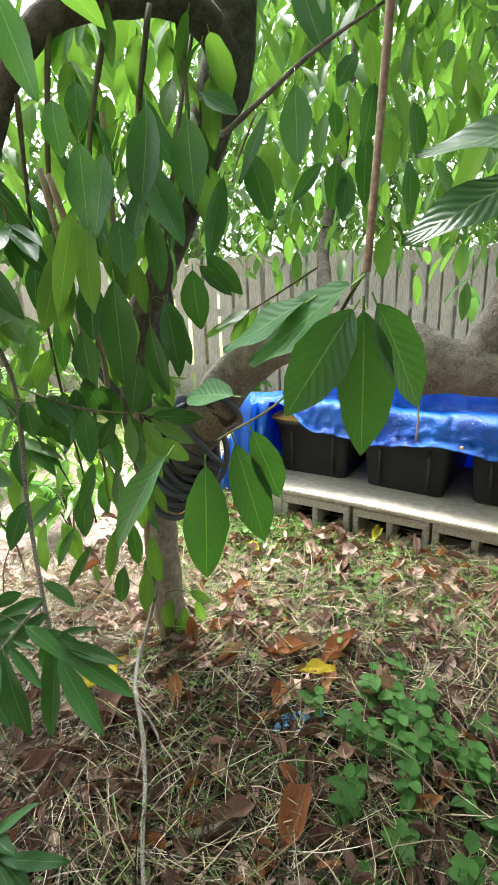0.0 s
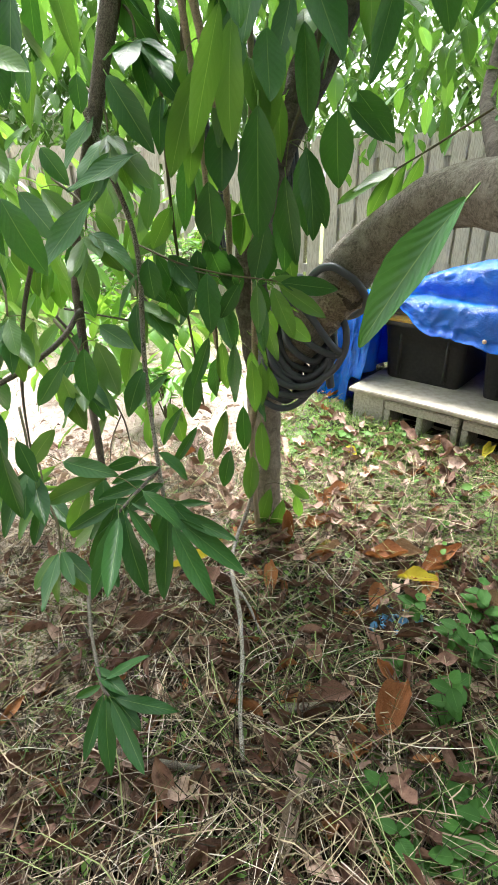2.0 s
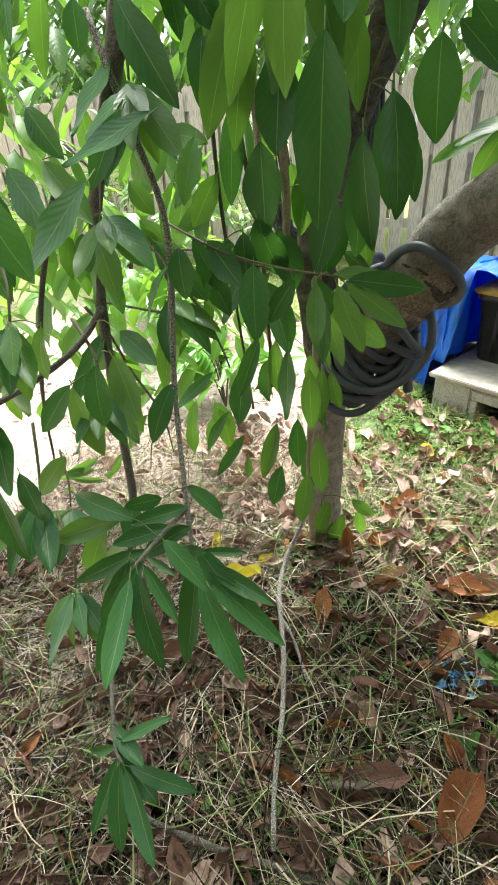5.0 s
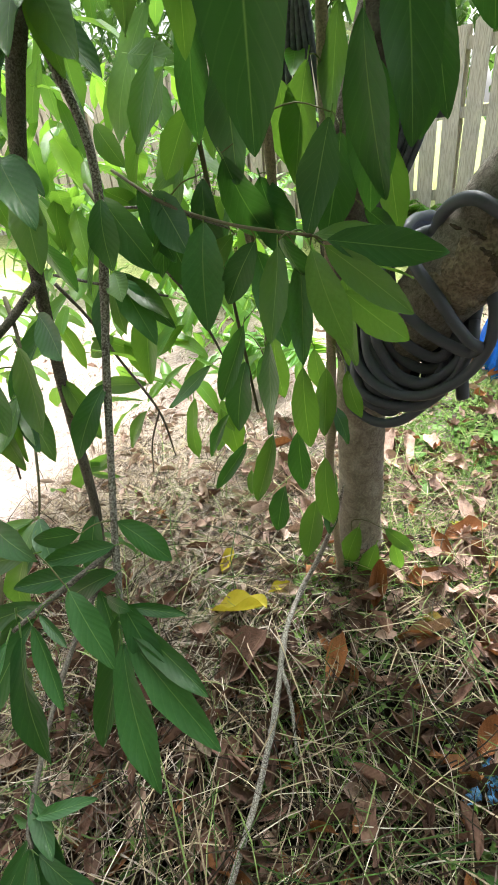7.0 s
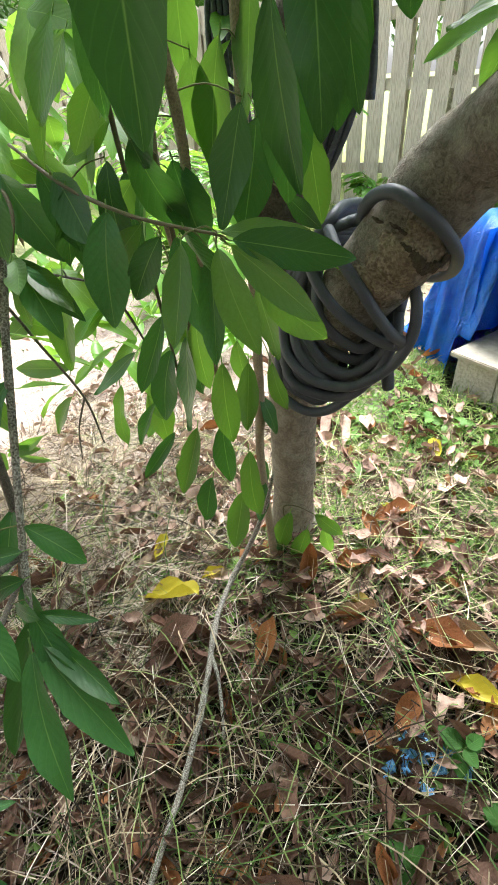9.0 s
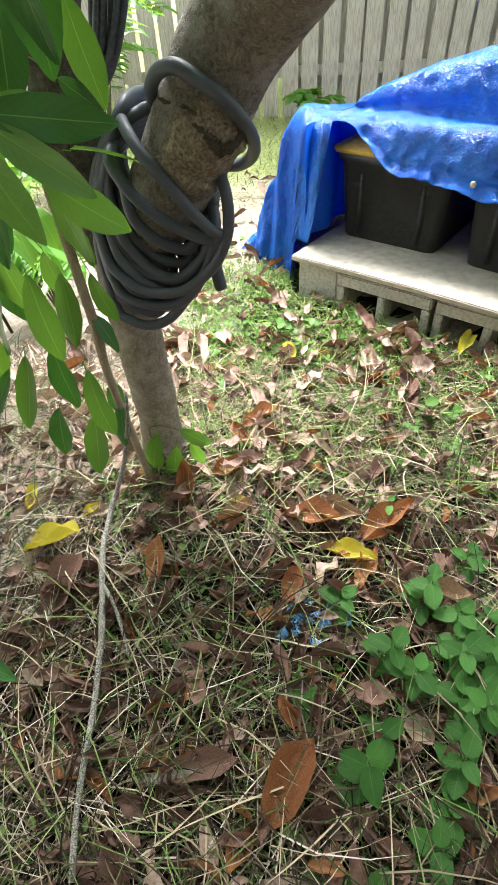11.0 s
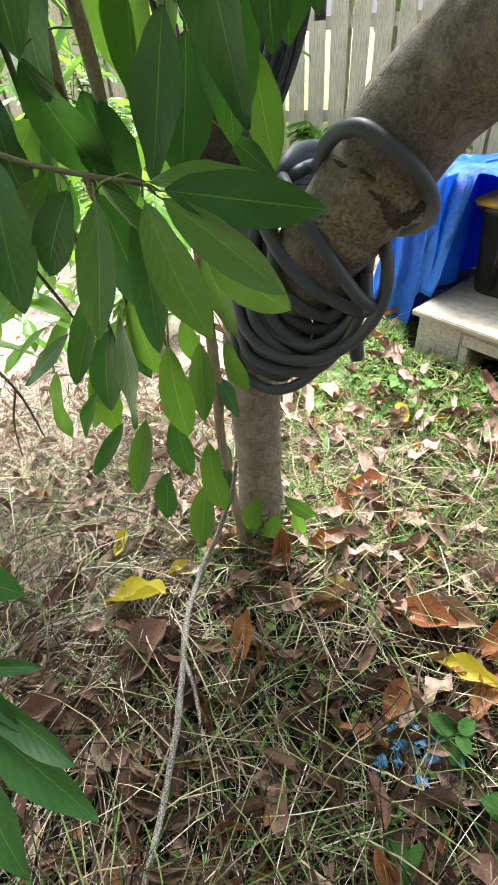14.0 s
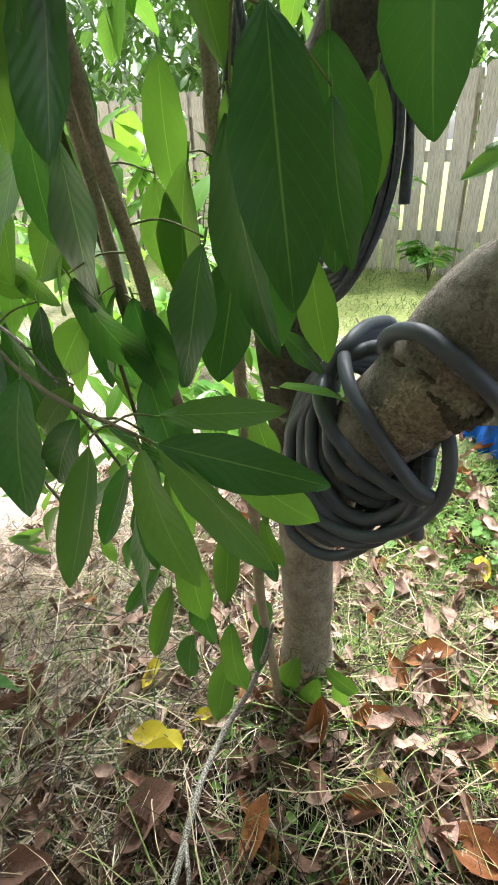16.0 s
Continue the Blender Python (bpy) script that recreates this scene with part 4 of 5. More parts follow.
leaves(s_branch, MIXED, [(-0.459, 1.4, 0.858, -0.502, 1.38, 0.715, 0.89), (-0.376, 1.33, 0.865, -0.378, 1.29, 0.711, 0.86), (-0.34, 1.36, 0.81, -0.325, 1.33, 0.661, 0.9),
                (-0.321, 1.42, 0.783, -0.319, 1.4, 0.661, 1.02), (-0.421, 1.4, 0.645, -0.449, 1.38, 0.492, 0.87), (-0.373, 1.41, 0.658, -0.371, 1.39, 0.5, 0.98),
                (-0.321, 1.4, 0.613, -0.311, 1.375, 0.443, 0.81), (-0.417, 1.43, 0.499, -0.448, 1.41, 0.365, 1.14), (-0.348, 1.42, 0.487, -0.359, 1.4, 0.347, 1.18),
                (-0.311, 1.5, 0.742, -0.287, 1.49, 0.637, 0.95), (-0.317, 1.5, 0.913, -0.291, 1.49, 0.834, 1.56), (-0.353, 1.45, 0.803, -0.343, 1.44, 0.711, 1.27)])
leaves(s_branch, LIT_LEAVES, [(-0.317, 1.46, 0.896, -0.277, 1.44, 0.777, 1.03), (-0.526, 1.48, 0.477, -0.52, 1.47, 0.416, 1.33), (-0.661, 1.42, 0.904, -0.727, 1.4, 0.676, 0.78),
                (-0.44, 1.47, 0.825, -0.43, 1.45, 0.678, 0.95)])
leaves(low_twig, MIXED, [(-0.693, 1.54, 0.609, -0.733, 1.52, 0.412, 0.6), (-0.581, 1.52, 0.597, -0.679, 1.5, 0.449, 0.6), (-0.536, 1.5, 0.539, -0.616, 1.48, 0.403, 0.67),
                (-0.625, 1.54, 0.7, -0.746, 1.5, 0.587, 0.65), (-0.63, 1.55, 0.582, -0.596, 1.54, 0.526, 1.07), (-0.697, 1.56, 0.778, -0.77, 1.52, 0.714, 0.87),
                (-0.952, 1.6, 0.714, -1.024, 1.56, 0.664, 1.55)])
leaves(low_twig, LIT_LEAVES, [(-0.858, 1.56, 0.534, -0.952, 1.52, 0.414, 0.91), (-0.853, 1.58, 0.6, -1.006, 1.52, 0.602, 0.99), (-1.209, 1.7, 0.177, -1.329, 1.65, 0.172, 0.95),
                (-1.173, 1.7, 0.243, -1.37, 1.66, 0.117, 0.6), (-1.176, 1.7, 0.137, -1.324, 1.66, 0.137, 0.6), (-0.929, 1.65, 0.651, -1.026, 1.6, 0.706, 1.32)])
leaves(front_twig, LEAVES, [(-0.146, 1.5, 1.373, -0.144, 1.48, 1.206, 1.7), (-0.22, 1.48, 1.294, -0.201, 1.46, 1.099, 1.35), (-0.265, 1.45, 1.206, -0.255, 1.42, 1.019, 1.12),
                (-0.397, 1.36, 1.361, -0.391, 1.34, 1.203, 1.63), (-0.435, 1.38, 1.231, -0.429, 1.36, 1.07, 1.59), (-0.487, 1.4, 1.297, -0.502, 1.38, 1.119, 0.78),
                (-0.309, 1.46, 1.122, -0.318, 1.44, 0.982, 1.7), (-0.419, 1.42, 1.076, -0.376, 1.4, 0.961, 1.7), (-0.284, 1.25, 1.479, -0.276, 1.2, 1.346, 1.46),
                (-0.219, 1.28, 1.49, -0.198, 1.24, 1.323, 0.99), (-0.231, 1.303, 1.619, -0.146, 1.25, 1.403, 1.04), (-0.108, 1.5, 1.406, -0.012, 1.46, 1.303, 1.34),
                (-0.619, 1.368, 1.613, -0.524, 1.33, 1.453, 1.04)])
leaves(front_twig, LIT_LEAVES, [(-0.35, 1.15, 1.499, -0.402, 1.1, 1.277, 0.63), (-0.337, 1.18, 1.486, -0.351, 1.14, 1.282, 0.79), (-0.326, 1.28, 1.442, -0.289, 1.25, 1.318, 1.15),
                (-0.323, 1.5, 1.265, -0.338, 1.48, 1.115, 1.13), (-0.397, 1.46, 1.19, -0.381, 1.44, 1.074, 1.55), (-0.472, 1.4, 1.053, -0.525, 1.37, 0.978, 1.63)])
leaves(a_branch, MIXED, [(-0.567, 1.16, 1.402, -0.482, 1.1, 1.286, 1.14), (-0.554, 1, 1.206, -0.67, 0.96, 1.09, 1.01), (-0.725, 1.06, 1.216, -0.635, 1, 1.139, 1.2),
                (-0.729, 1.15, 1.221, -0.634, 1.1, 1.14, 1.04), (-0.505, 1.1, 1.272, -0.629, 1.05, 1.219, 0.93), (-0.574, 1.15, 1.281, -0.642, 1.12, 1.182, 1.06),
                (-0.699, 0.95, 1.213, -0.632, 0.92, 1.092, 1.23), (-0.644, 1.1, 0.925, -0.58, 1.06, 0.819, 1.52), (-0.646, 1.05, 0.928, -0.644, 1.02, 0.814, 1.25),
                (-0.726, 1.08, 0.868, -0.685, 1.05, 0.728, 1.2), (-0.66, 1.16, 0.945, -0.548, 1.1, 0.905, 1.11), (-0.678, 1.02, 0.902, -0.739, 0.98, 0.82, 1.16),
                (-0.774, 1.1, 0.969, -0.798, 1.08, 0.865, 1.16)])
leaves(a_branch, MIXED, [(-0.721, 1, 0.68, -0.581, 0.94, 0.687, 0.86), (-0.601, 0.98, 0.661, -0.756, 0.92, 0.618, 0.9), (-0.779, 0.95, 0.756, -0.738, 0.92, 0.672, 1.35),
                (-0.781, 0.9, 0.77, -0.768, 0.86, 0.601, 0.94), (-0.731, 1.02, 0.751, -0.797, 0.98, 0.671, 1.13), (-0.668, 1, 0.613, -0.725, 0.96, 0.482, 1.01),
                (-0.683, 1.1, 1.433, -0.694, 1.08, 1.356, 1.23), (-0.606, 1.12, 1.399, -0.601, 1.1, 1.339, 1.7), (-0.662, 1.05, 1.285, -0.612, 1.02, 1.231, 1.52),
                (-0.676, 0.95, 1.402, -0.587, 0.9, 1.373, 1.19), (-0.684, 1.15, 1.115, -0.679, 1.13, 1.054, 1.7)])
leaves(b_branch, LEAVES, [(-0.546, 1.22, 1.081, -0.532, 1.18, 1.002, 1.68), (-0.526, 1.3, 1.077, -0.443, 1.26, 1, 1.5), (-0.479, 1.36, 0.994, -0.522, 1.34, 0.903, 1.43),
                (-0.544, 1.02, 0.683, -0.604, 0.98, 0.681, 1.36), (-0.56, 0.9, 0.643, -0.633, 0.86, 0.44, 0.63), (-0.516, 1, 0.584, -0.459, 0.98, 0.597, 1.08)])
leaves(b_branch, LIT_LEAVES, [(-0.572, 1.45, 1.223, -0.636, 1.42, 1.115, 1.34), (-0.555, 1.48, 1.173, -0.613, 1.45, 1.073, 1.4), (-0.772, 1.5, 1.163, -0.715, 1.47, 1.098, 1.7),
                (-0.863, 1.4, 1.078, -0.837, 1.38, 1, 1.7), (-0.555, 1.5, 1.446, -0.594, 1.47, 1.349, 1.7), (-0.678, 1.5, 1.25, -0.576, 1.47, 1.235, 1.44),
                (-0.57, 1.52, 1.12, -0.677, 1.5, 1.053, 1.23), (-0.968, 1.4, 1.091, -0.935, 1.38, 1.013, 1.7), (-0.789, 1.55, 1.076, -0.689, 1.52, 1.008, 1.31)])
leaves(high_twig, LEAVES, [(-0.196, 1.22, 1.692, -0.21, 1.18, 1.484, 1.15), (-0.116, 1.24, 1.666, -0.113, 1.2, 1.494, 1.55), (-0.045, 1.3, 1.567, -0.098, 1.27, 1.376, 0.85),
                (0.016, 1.38, 1.631, 0.058, 1.35, 1.475, 1.31), (0.113, 1.25, 1.722, 0.111, 1.22, 1.565, 1.44), (0.059, 1.28, 1.686, -0.015, 1.3, 1.544, 0.73),
                (0.234, 1.6, 1.643, 0.14, 1.58, 1.549, 1.09), (0.271, 1.6, 1.648, 0.257, 1.58, 1.517, 1.62), (0.303, 1.6, 1.621, 0.282, 1.58, 1.481, 1.31),
                (0.443, 1.5, 1.626, 0.457, 1.48, 1.465, 1.06), (0.41, 1.4, 1.725, 0.44, 1.38, 1.604, 1.43), (-0.089, 1.4, 1.755, -0.008, 1.36, 1.705, 1.7),
                (-0.126, 1.45, 1.378, -0.041, 1.42, 1.3, 1.22)])
leaves(high_twig, LEAVES, [(-0.311, 1.1, 1.595, -0.307, 1.06, 1.438, 1.33), (-0.277, 1.15, 1.588, -0.312, 1.12, 1.43, 1.28), (-0.365, 1.15, 1.68, -0.361, 1.12, 1.579, 1.65),
                (-0.354, 1.3, 1.757, -0.357, 1.28, 1.662, 1.7), (-0.432, 1.119, 1.842, -0.375, 1.08, 1.658, 1.05), (0.377, 1.7, 1.749, 0.368, 1.68, 1.534, 0.84),
                (0.345, 1.5, 1.799, 0.321, 1.48, 1.656, 1.43), (0.279, 1.7, 1.818, 0.286, 1.68, 1.72, 1.49), (0.552, 1.6, 1.516, 0.567, 1.58, 1.442, 1.7),
                (0.132, 1.437, 2.034, 0.199, 1.38, 1.784, 1.05), (0.276, 1.4, 1.828, 0.225, 1.38, 1.762, 1.7)])
leaves(high_twig, LIT_LEAVES, [(-0.292, 1.3, 1.482, -0.292, 1.28, 1.301, 1.21), (-0.413, 1.25, 1.43, -0.491, 1.22, 1.237, 0.84), (-0.444, 1.35, 1.421, -0.467, 1.32, 1.215, 0.79),
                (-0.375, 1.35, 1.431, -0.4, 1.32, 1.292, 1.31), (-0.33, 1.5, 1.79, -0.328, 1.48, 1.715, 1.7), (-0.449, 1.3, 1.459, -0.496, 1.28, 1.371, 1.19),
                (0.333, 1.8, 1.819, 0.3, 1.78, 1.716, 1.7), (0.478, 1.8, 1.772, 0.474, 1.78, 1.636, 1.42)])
# leaves over the limb, in the lit leaf colour
r_line = [(0.20, 1.50, 1.36, 0.003), (0.09, 1.58, 1.29, 0.0025), (0.003, 1.632, 1.239, 0.002)]
r_branch = twig(r_line, GREEN_TWIG)
for b, t in (((0.003, 1.632, 1.239), (-0.122, 1.694, 1.147)), ((0.01, 1.63, 1.24), (-0.06, 1.64, 1.12)), ((0.04, 1.61, 1.26), (-0.01, 1.66, 1.13)), ((0.07, 1.59, 1.28), (0.04, 1.66, 1.14)), ((0.02, 1.63, 1.25), (-0.10, 1.58, 1.20))):
    add_leaf(r_branch, b, t, (0.2, -0.5, 0.9), 0.85, RND.choice(LIT_LEAVES))

# leaves along the hanging twigs
hang(a_branch, A_LINE, 14, (0.12, 0.17), 0.7, 0.05, 1.1, LEAVES + LIT_LEAVES)
hang(b_branch, B_LINE, 4, (0.10, 0.14), 0.7, 0.0)
hang(c_branch, C_LINE, 4, (0.11, 0.15), 0.6, 0.0)
hang(s_branch, S_LINE, 4, (0.10, 0.13), 0.5, 0.45)

# twigs that hang before the trunk, thick with drooping leaves
FRONT = [[(-0.20, 1.45, 1.95, 0.007), (-0.24, 1.38, 1.70, 0.006), (-0.25, 1.40, 1.58, 0.005), (-0.25, 1.42, 1.52, 0.003)],
         [(-0.30, 1.50, 1.98, 0.007), (-0.36, 1.42, 1.70, 0.006), (-0.38, 1.42, 1.56, 0.005), (-0.39, 1.44, 1.46, 0.003)],
         [(-0.42, 1.38, 1.88, 0.007), (-0.47, 1.40, 1.6, 0.006), (-0.49, 1.42, 1.3, 0.005), (-0.46, 1.46, 1.0, 0.004), (-0.45, 1.47, 0.7, 0.003)],
         [(-0.50, 1.35, 1.75, 0.006), (-0.55, 1.45, 1.45, 0.005), (-0.56, 1.5, 1.1, 0.004), (-0.52, 1.53, 0.6, 0.003)],
         [(-0.62, 1.32, 1.66, 0.007), (-0.85, 1.25, 1.5, 0.006), (-0.95, 1.2, 1.2, 0.005), (-0.98, 1.15, 0.8, 0.003)],
         [(-0.75, 1.25, 1.58, 0.007), (-0.92, 1.05, 1.4, 0.006), (-0.95, 1.0, 1.1, 0.005), (-0.9, 0.98, 0.75, 0.003)],
         [(-0.15, 1.62, 2.0, 0.007), (-0.13, 1.50, 1.75, 0.006), (-0.15, 1.46, 1.62, 0.004), (-0.16, 1.46, 1.56, 0.003)]]
for i, line in enumerate(FRONT):
    hang(twig(line, GREEN_TWIG), line, (3, 4, 7, 8, 20, 18, 2)[i], (0.13, 0.18), 0.5, 0.12, 1.1, LEAVES + LIT_LEAVES if i in (3, 4, 5) else None)
# the spray that hangs near the path
N_LINE = [(0.075, 0.27, 2.0, 0.0024), (0.045, 0.285, 1.6, 0.0023), (0.03, 0.295, 1.335, 0.0019)]
n_branch = twig(N_LINE, STEM_TAN, label="thin tan twig with a spray of large leaves")


part("stalk", tube([(0.03, 0.295, 1.337, 0.0012), (-0.005, 0.35, 1.262, 0.0009), (-0.055, 0.382, 1.222, 0.0008)], 6, 5), STALK, n_branch)


def spray(middle, share, rows):
    # the spray drawn together round a point before it
    middle = Vector(middle)
    for b, t, face, wide in rows:
        add_leaf(n_branch, middle + share * (Vector(b) - middle), middle + share * (Vector(t) - middle), face, wide)


spray((-0.088, 0.044, 1.258), 0.6, (((-0.091, 0.601, 1.188), (-0.188, 0.571, 1.078), (-0.5, -0.7, 0.6), 0.85), ((-0.044, 0.523, 1.20), (-0.05, 0.501, 1.058), (0.1, -1, 0.2), 0.95), ((-0.013, 0.553, 1.214), (0.021, 0.547, 1.08), (0.1, -1, 0.2), 0.95),
                                    ((0.006, 0.554, 1.227), (0.045, 0.552, 1.133), (0.2, -1, 0.2), 1.05), ((-0.007, 0.571, 1.259), (-0.082, 0.637, 1.259), (0, -0.8, 0.7), 1.2)))
spray((-0.055, 0.027, 1.31), 0.57, (((0.085, 0.493, 1.346), (-0.018, 0.59, 1.264), (0, -0.8, 0.7), 1.1), ((0.05, 0.54, 1.33), (-0.046, 0.626, 1.276), (0, -0.8, 0.7), 1.0), ((0.082, 0.485, 1.325), (0.013, 0.455, 1.238), (-0.4, -1, 0.3), 1.25),
                                    ((0.09, 0.49, 1.325), (0.088, 0.46, 1.19), (0, -1, 0.2), 1.15), ((0.10, 0.49, 1.33), (0.15, 0.48, 1.23), (0.3, -1, 0.2), 1.3), ((0.24, 0.50, 1.43), (0.125, 0.50, 1.38), (0, -0.8, 0.7), 1.1), ((0.27, 0.50, 1.47), (0.14, 0.52, 1.455), (0, -0.8, 0.7), 1.0)))

# ---- crown: leaves in the mass ----
def make_crown():
    rnd = random.Random(12)
    rows = []

    def fill(count, x, y, z, size, leaves, long, flat=0.7, sag=1.1):
        for _ in range(count):
            c = (rnd.uniform(*x), rnd.uniform(*y), rnd.uniform(*z))
            rows.extend(clump_rows(rnd, c, size, leaves, long, flat, sag))

    # unseen clumps over the camera, added to darken the foreground
    fill(125, (-0.9, 2.6), (-1.2, 0.6), (2.15, 3.3), 0.6, 26, (0.12, 0.2))
    fill(8, (-0.9, 0.2), (0.9, 1.6), (2.25, 3.0), 0.5, 18, (0.12, 0.19))
    fill(150, (-0.6, 4.2), (5.0, 6.8), (1.8, 4.0), 0.6, 15, (0.16, 0.25), 0.8, 1.0)
    fill(46, (0.15, 2.0), (1.0, 2.3), (1.8, 3.0), 0.45, 16, (0.11, 0.17), 0.8, 1.2)
    # unseen clumps to the east, added to block side light
    fill(36, (1.0, 2.7), (-0.1, 1.3), (1.3, 2.7), 0.4, 14, (0.12, 0.18), 0.8, 1.2)
    fill(13, (0.25, 1.7), (1.6, 2.7), (1.45, 1.95), 0.3, 9, (0.11, 0.16), 1.0, 1.6)
    fill(20, (-2.2, -0.85), (1.2, 1.9), (1.1, 2.3), 0.32, 12, (0.12, 0.18), 1.0, 1.4)
    fill(15, (-1.5, -0.55), (1.5, 2.2), (1.55, 2.3), 0.35, 12, (0.13, 0.18), 1.0, 1.5)
    # clumps added to cast shade on the ground right of the trunk
    fill(14, (-0.2, 0.45), (2.4, 2.95), (2.2, 2.7), 0.35, 14, (0.12, 0.18), 1.0, 1.4)
    fill(14, (-0.6, -0.1), (1.5, 1.75), (1.55, 2.2), 0.25, 10, (0.13, 0.18), 1.0, 1.6)
    fill(34, (0.05, 1.9), (1.6, 3.2), (1.5, 2.5), 0.32, 9, (0.12, 0.18), 1.0, 2.2)
    # high clumps added to shade the near ground on the right
    fill(26, (0.0, 1.3), (1.6, 2.4), (2.15, 3.0), 0.4, 16, (0.12, 0.18), 0.9, 1.4)
    tagged(cloud("foliage", rows, CANOPY, tree, SMALL), "mass of hanging green leaves in the crown, with clumps added for shade", kind="stuff")
    rows.clear()
    # low leaves to the west: the bright green stands in for backlight
    fill(40, (-1.7, -0.6), (1.6, 2.05), (0.55, 1.4), 0.3, 9, (0.10, 0.16), 1.0, 0.8)
    fill(14, (-1.8, -0.75), (2.6, 3.3), (0.2, 0.8), 0.26, 8, (0.09, 0.15), 0.8, 0.6)
    tagged(cloud("foliage", rows, FRESH_LIT, tree, SMALL), "leaves on low twigs, coloured bright as if backlit", kind="stuff")


make_crown()


def make_back_trees():
    rnd = random.Random(31)
    for x, y, h in ((-3.6, 8.2, 4.2), (-0.6, 9.0, 5.0), (2.4, 8.4, 5.2), (5.2, 8.8, 5.0), (-7.5, 8.6, 4.0), (8.5, 8.0, 5.0)):
        t = thing("tree", (x, y, 0), "light green leafy tree behind the fence", "tree", "trees behind the fence")
        part("trunk", tube([(x, y, -0.1, 0.12), (x + 0.1, y, 1.2, 0.09), (x - 0.1, y, h * 0.6, 0.06), (x, y, h, 0.02)], 10, 5, 0.15), BARK, t)
        rows = []
        for i in range(165):
            c = (x + rnd.gauss(0, 1.2), y + rnd.gauss(0, 0.6), rnd.uniform(1.5, h))
            rows += clump_rows(rnd, c, 0.8, 15, (0.18, 0.32), 0.8, 0.6)
        tagged(cloud("crown", rows, BACK_LEAF, t, SMALL), kind="stuff")


make_back_trees()
# ---- hoses hung on the tree ----
def make_hose():
    hose = thing("garden_hose", (-0.24, 1.66, 0.6), "coil of thick grey rubber hose hung round the limb", "hose")
    rnd = random.Random(9)
    # loops that hang from the fork: the front of each, closed round the back of the wood
    R = 0.0108

    def deep(q):
        s = 1.042 + 0.083 * min(1, max(0, (0.95 - q[2]) / 0.2))
        return (-0.026 + (q[0] + 0.026) * s, 0.737 + (q[1] - 0.737) * s, 1.17 + (q[2] - 1.17) * s)

    fronts = ([(-0.092, 1.60, 0.865), (-0.080, 1.57, 0.839), (-0.080, 1.55, 0.794), (-0.103, 1.54, 0.746), (-0.144, 1.535, 0.709), (-0.183, 1.535, 0.691), (-0.234, 1.54, 0.690), (-0.277, 1.545, 0.713), (-0.304, 1.56, 0.744)],
              [(-0.133, 1.60, 0.749), (-0.136, 1.575, 0.723), (-0.160, 1.56, 0.680), (-0.206, 1.555, 0.628), (-0.251, 1.555, 0.610), (-0.293, 1.56, 0.621), (-0.316, 1.57, 0.646)],
              [(-0.205, 1.61, 0.68), (-0.220, 1.575, 0.644), (-0.245, 1.57, 0.629), (-0.283, 1.565, 0.655), (-0.304, 1.57, 0.691), (-0.315, 1.58, 0.720)],
              [(-0.147, 1.60, 0.748), (-0.169, 1.585, 0.725), (-0.203, 1.575, 0.732), (-0.232, 1.575, 0.751), (-0.260, 1.58, 0.785)],
              [(-0.150, 1.59, 0.733), (-0.160, 1.565, 0.711), (-0.190, 1.56, 0.707), (-0.226, 1.555, 0.723), (-0.257, 1.56, 0.759), (-0.274, 1.57, 0.79)],
              [(-0.150, 1.61, 0.70), (-0.196, 1.575, 0.672), (-0.223, 1.555, 0.690), (-0.256, 1.55, 0.717), (-0.284, 1.56, 0.757)],
              [(-0.136, 1.59, 0.776), (-0.155, 1.57, 0.757), (-0.181, 1.565, 0.759), (-0.216, 1.56, 0.782), (-0.246, 1.57, 0.813)])
    more = []
    for p, q, s in ((0, 1, 0.45), (1, 2, 0.5), (4, 5, 0.5), (0, 4, 0.55), (2, 5, 0.4)):
        one, two = curve_points(fronts[p], 6), curve_points(fronts[q], 6)
        row = []
        for i in range(7):
            c, d = one[round(i * (len(one) - 1) / 6)], two[round(i * (len(two) - 1) / 6)]
            row.append(tuple((1 - s) * c + s * d + np.array((rnd.uniform(-0.004, 0.004), 0.008, rnd.uniform(-0.004, 0.004)))))
        more.append(row)
    for k, front in enumerate(list(fronts) + more):
        a, b = Vector(deep(front[0])), Vector(deep(front[-1]))
        high = 0.86 + 0.007 * k
        back = [(b.x - 0.012, b.y + 0.03, (b.z + high) / 2), (-0.305 + 0.003 * k, 1.70, high - 0.01), (-0.285 + 0.003 * k, 1.78, high + 0.01), (-0.225, 1.84, high - 0.03), (a.x - 0.04, 1.83, a.z + 0.04), (a.x - 0.004, 1.75, a.z + 0.03)]
        pts = [(*deep(q), R) for q in front] + [(*q, R) for q in back]
        part("loop", tube(pts + [pts[0]], 12, 6), HOSE, hose)
    # the turn over the limb
    part("loop", tube([(*deep(q), R * 1.04) for q in ((-0.30, 1.74, 0.80), (-0.285, 1.70, 0.87), (-0.255, 1.665, 0.925), (-0.225, 1.68, 0.94), (-0.203, 1.675, 0.948), (-0.188, 1.62, 0.979), (-0.164, 1.582, 1.005), (-0.134, 1.562, 1.013), (-0.104, 1.552, 1.0),
                      (-0.069, 1.552, 0.976), (-0.043, 1.57, 0.942), (-0.033, 1.60, 0.909), (-0.042, 1.64, 0.878), (-0.074, 1.69, 0.852), (-0.12, 1.74, 0.84))], 12, 7), HOSE, hose)
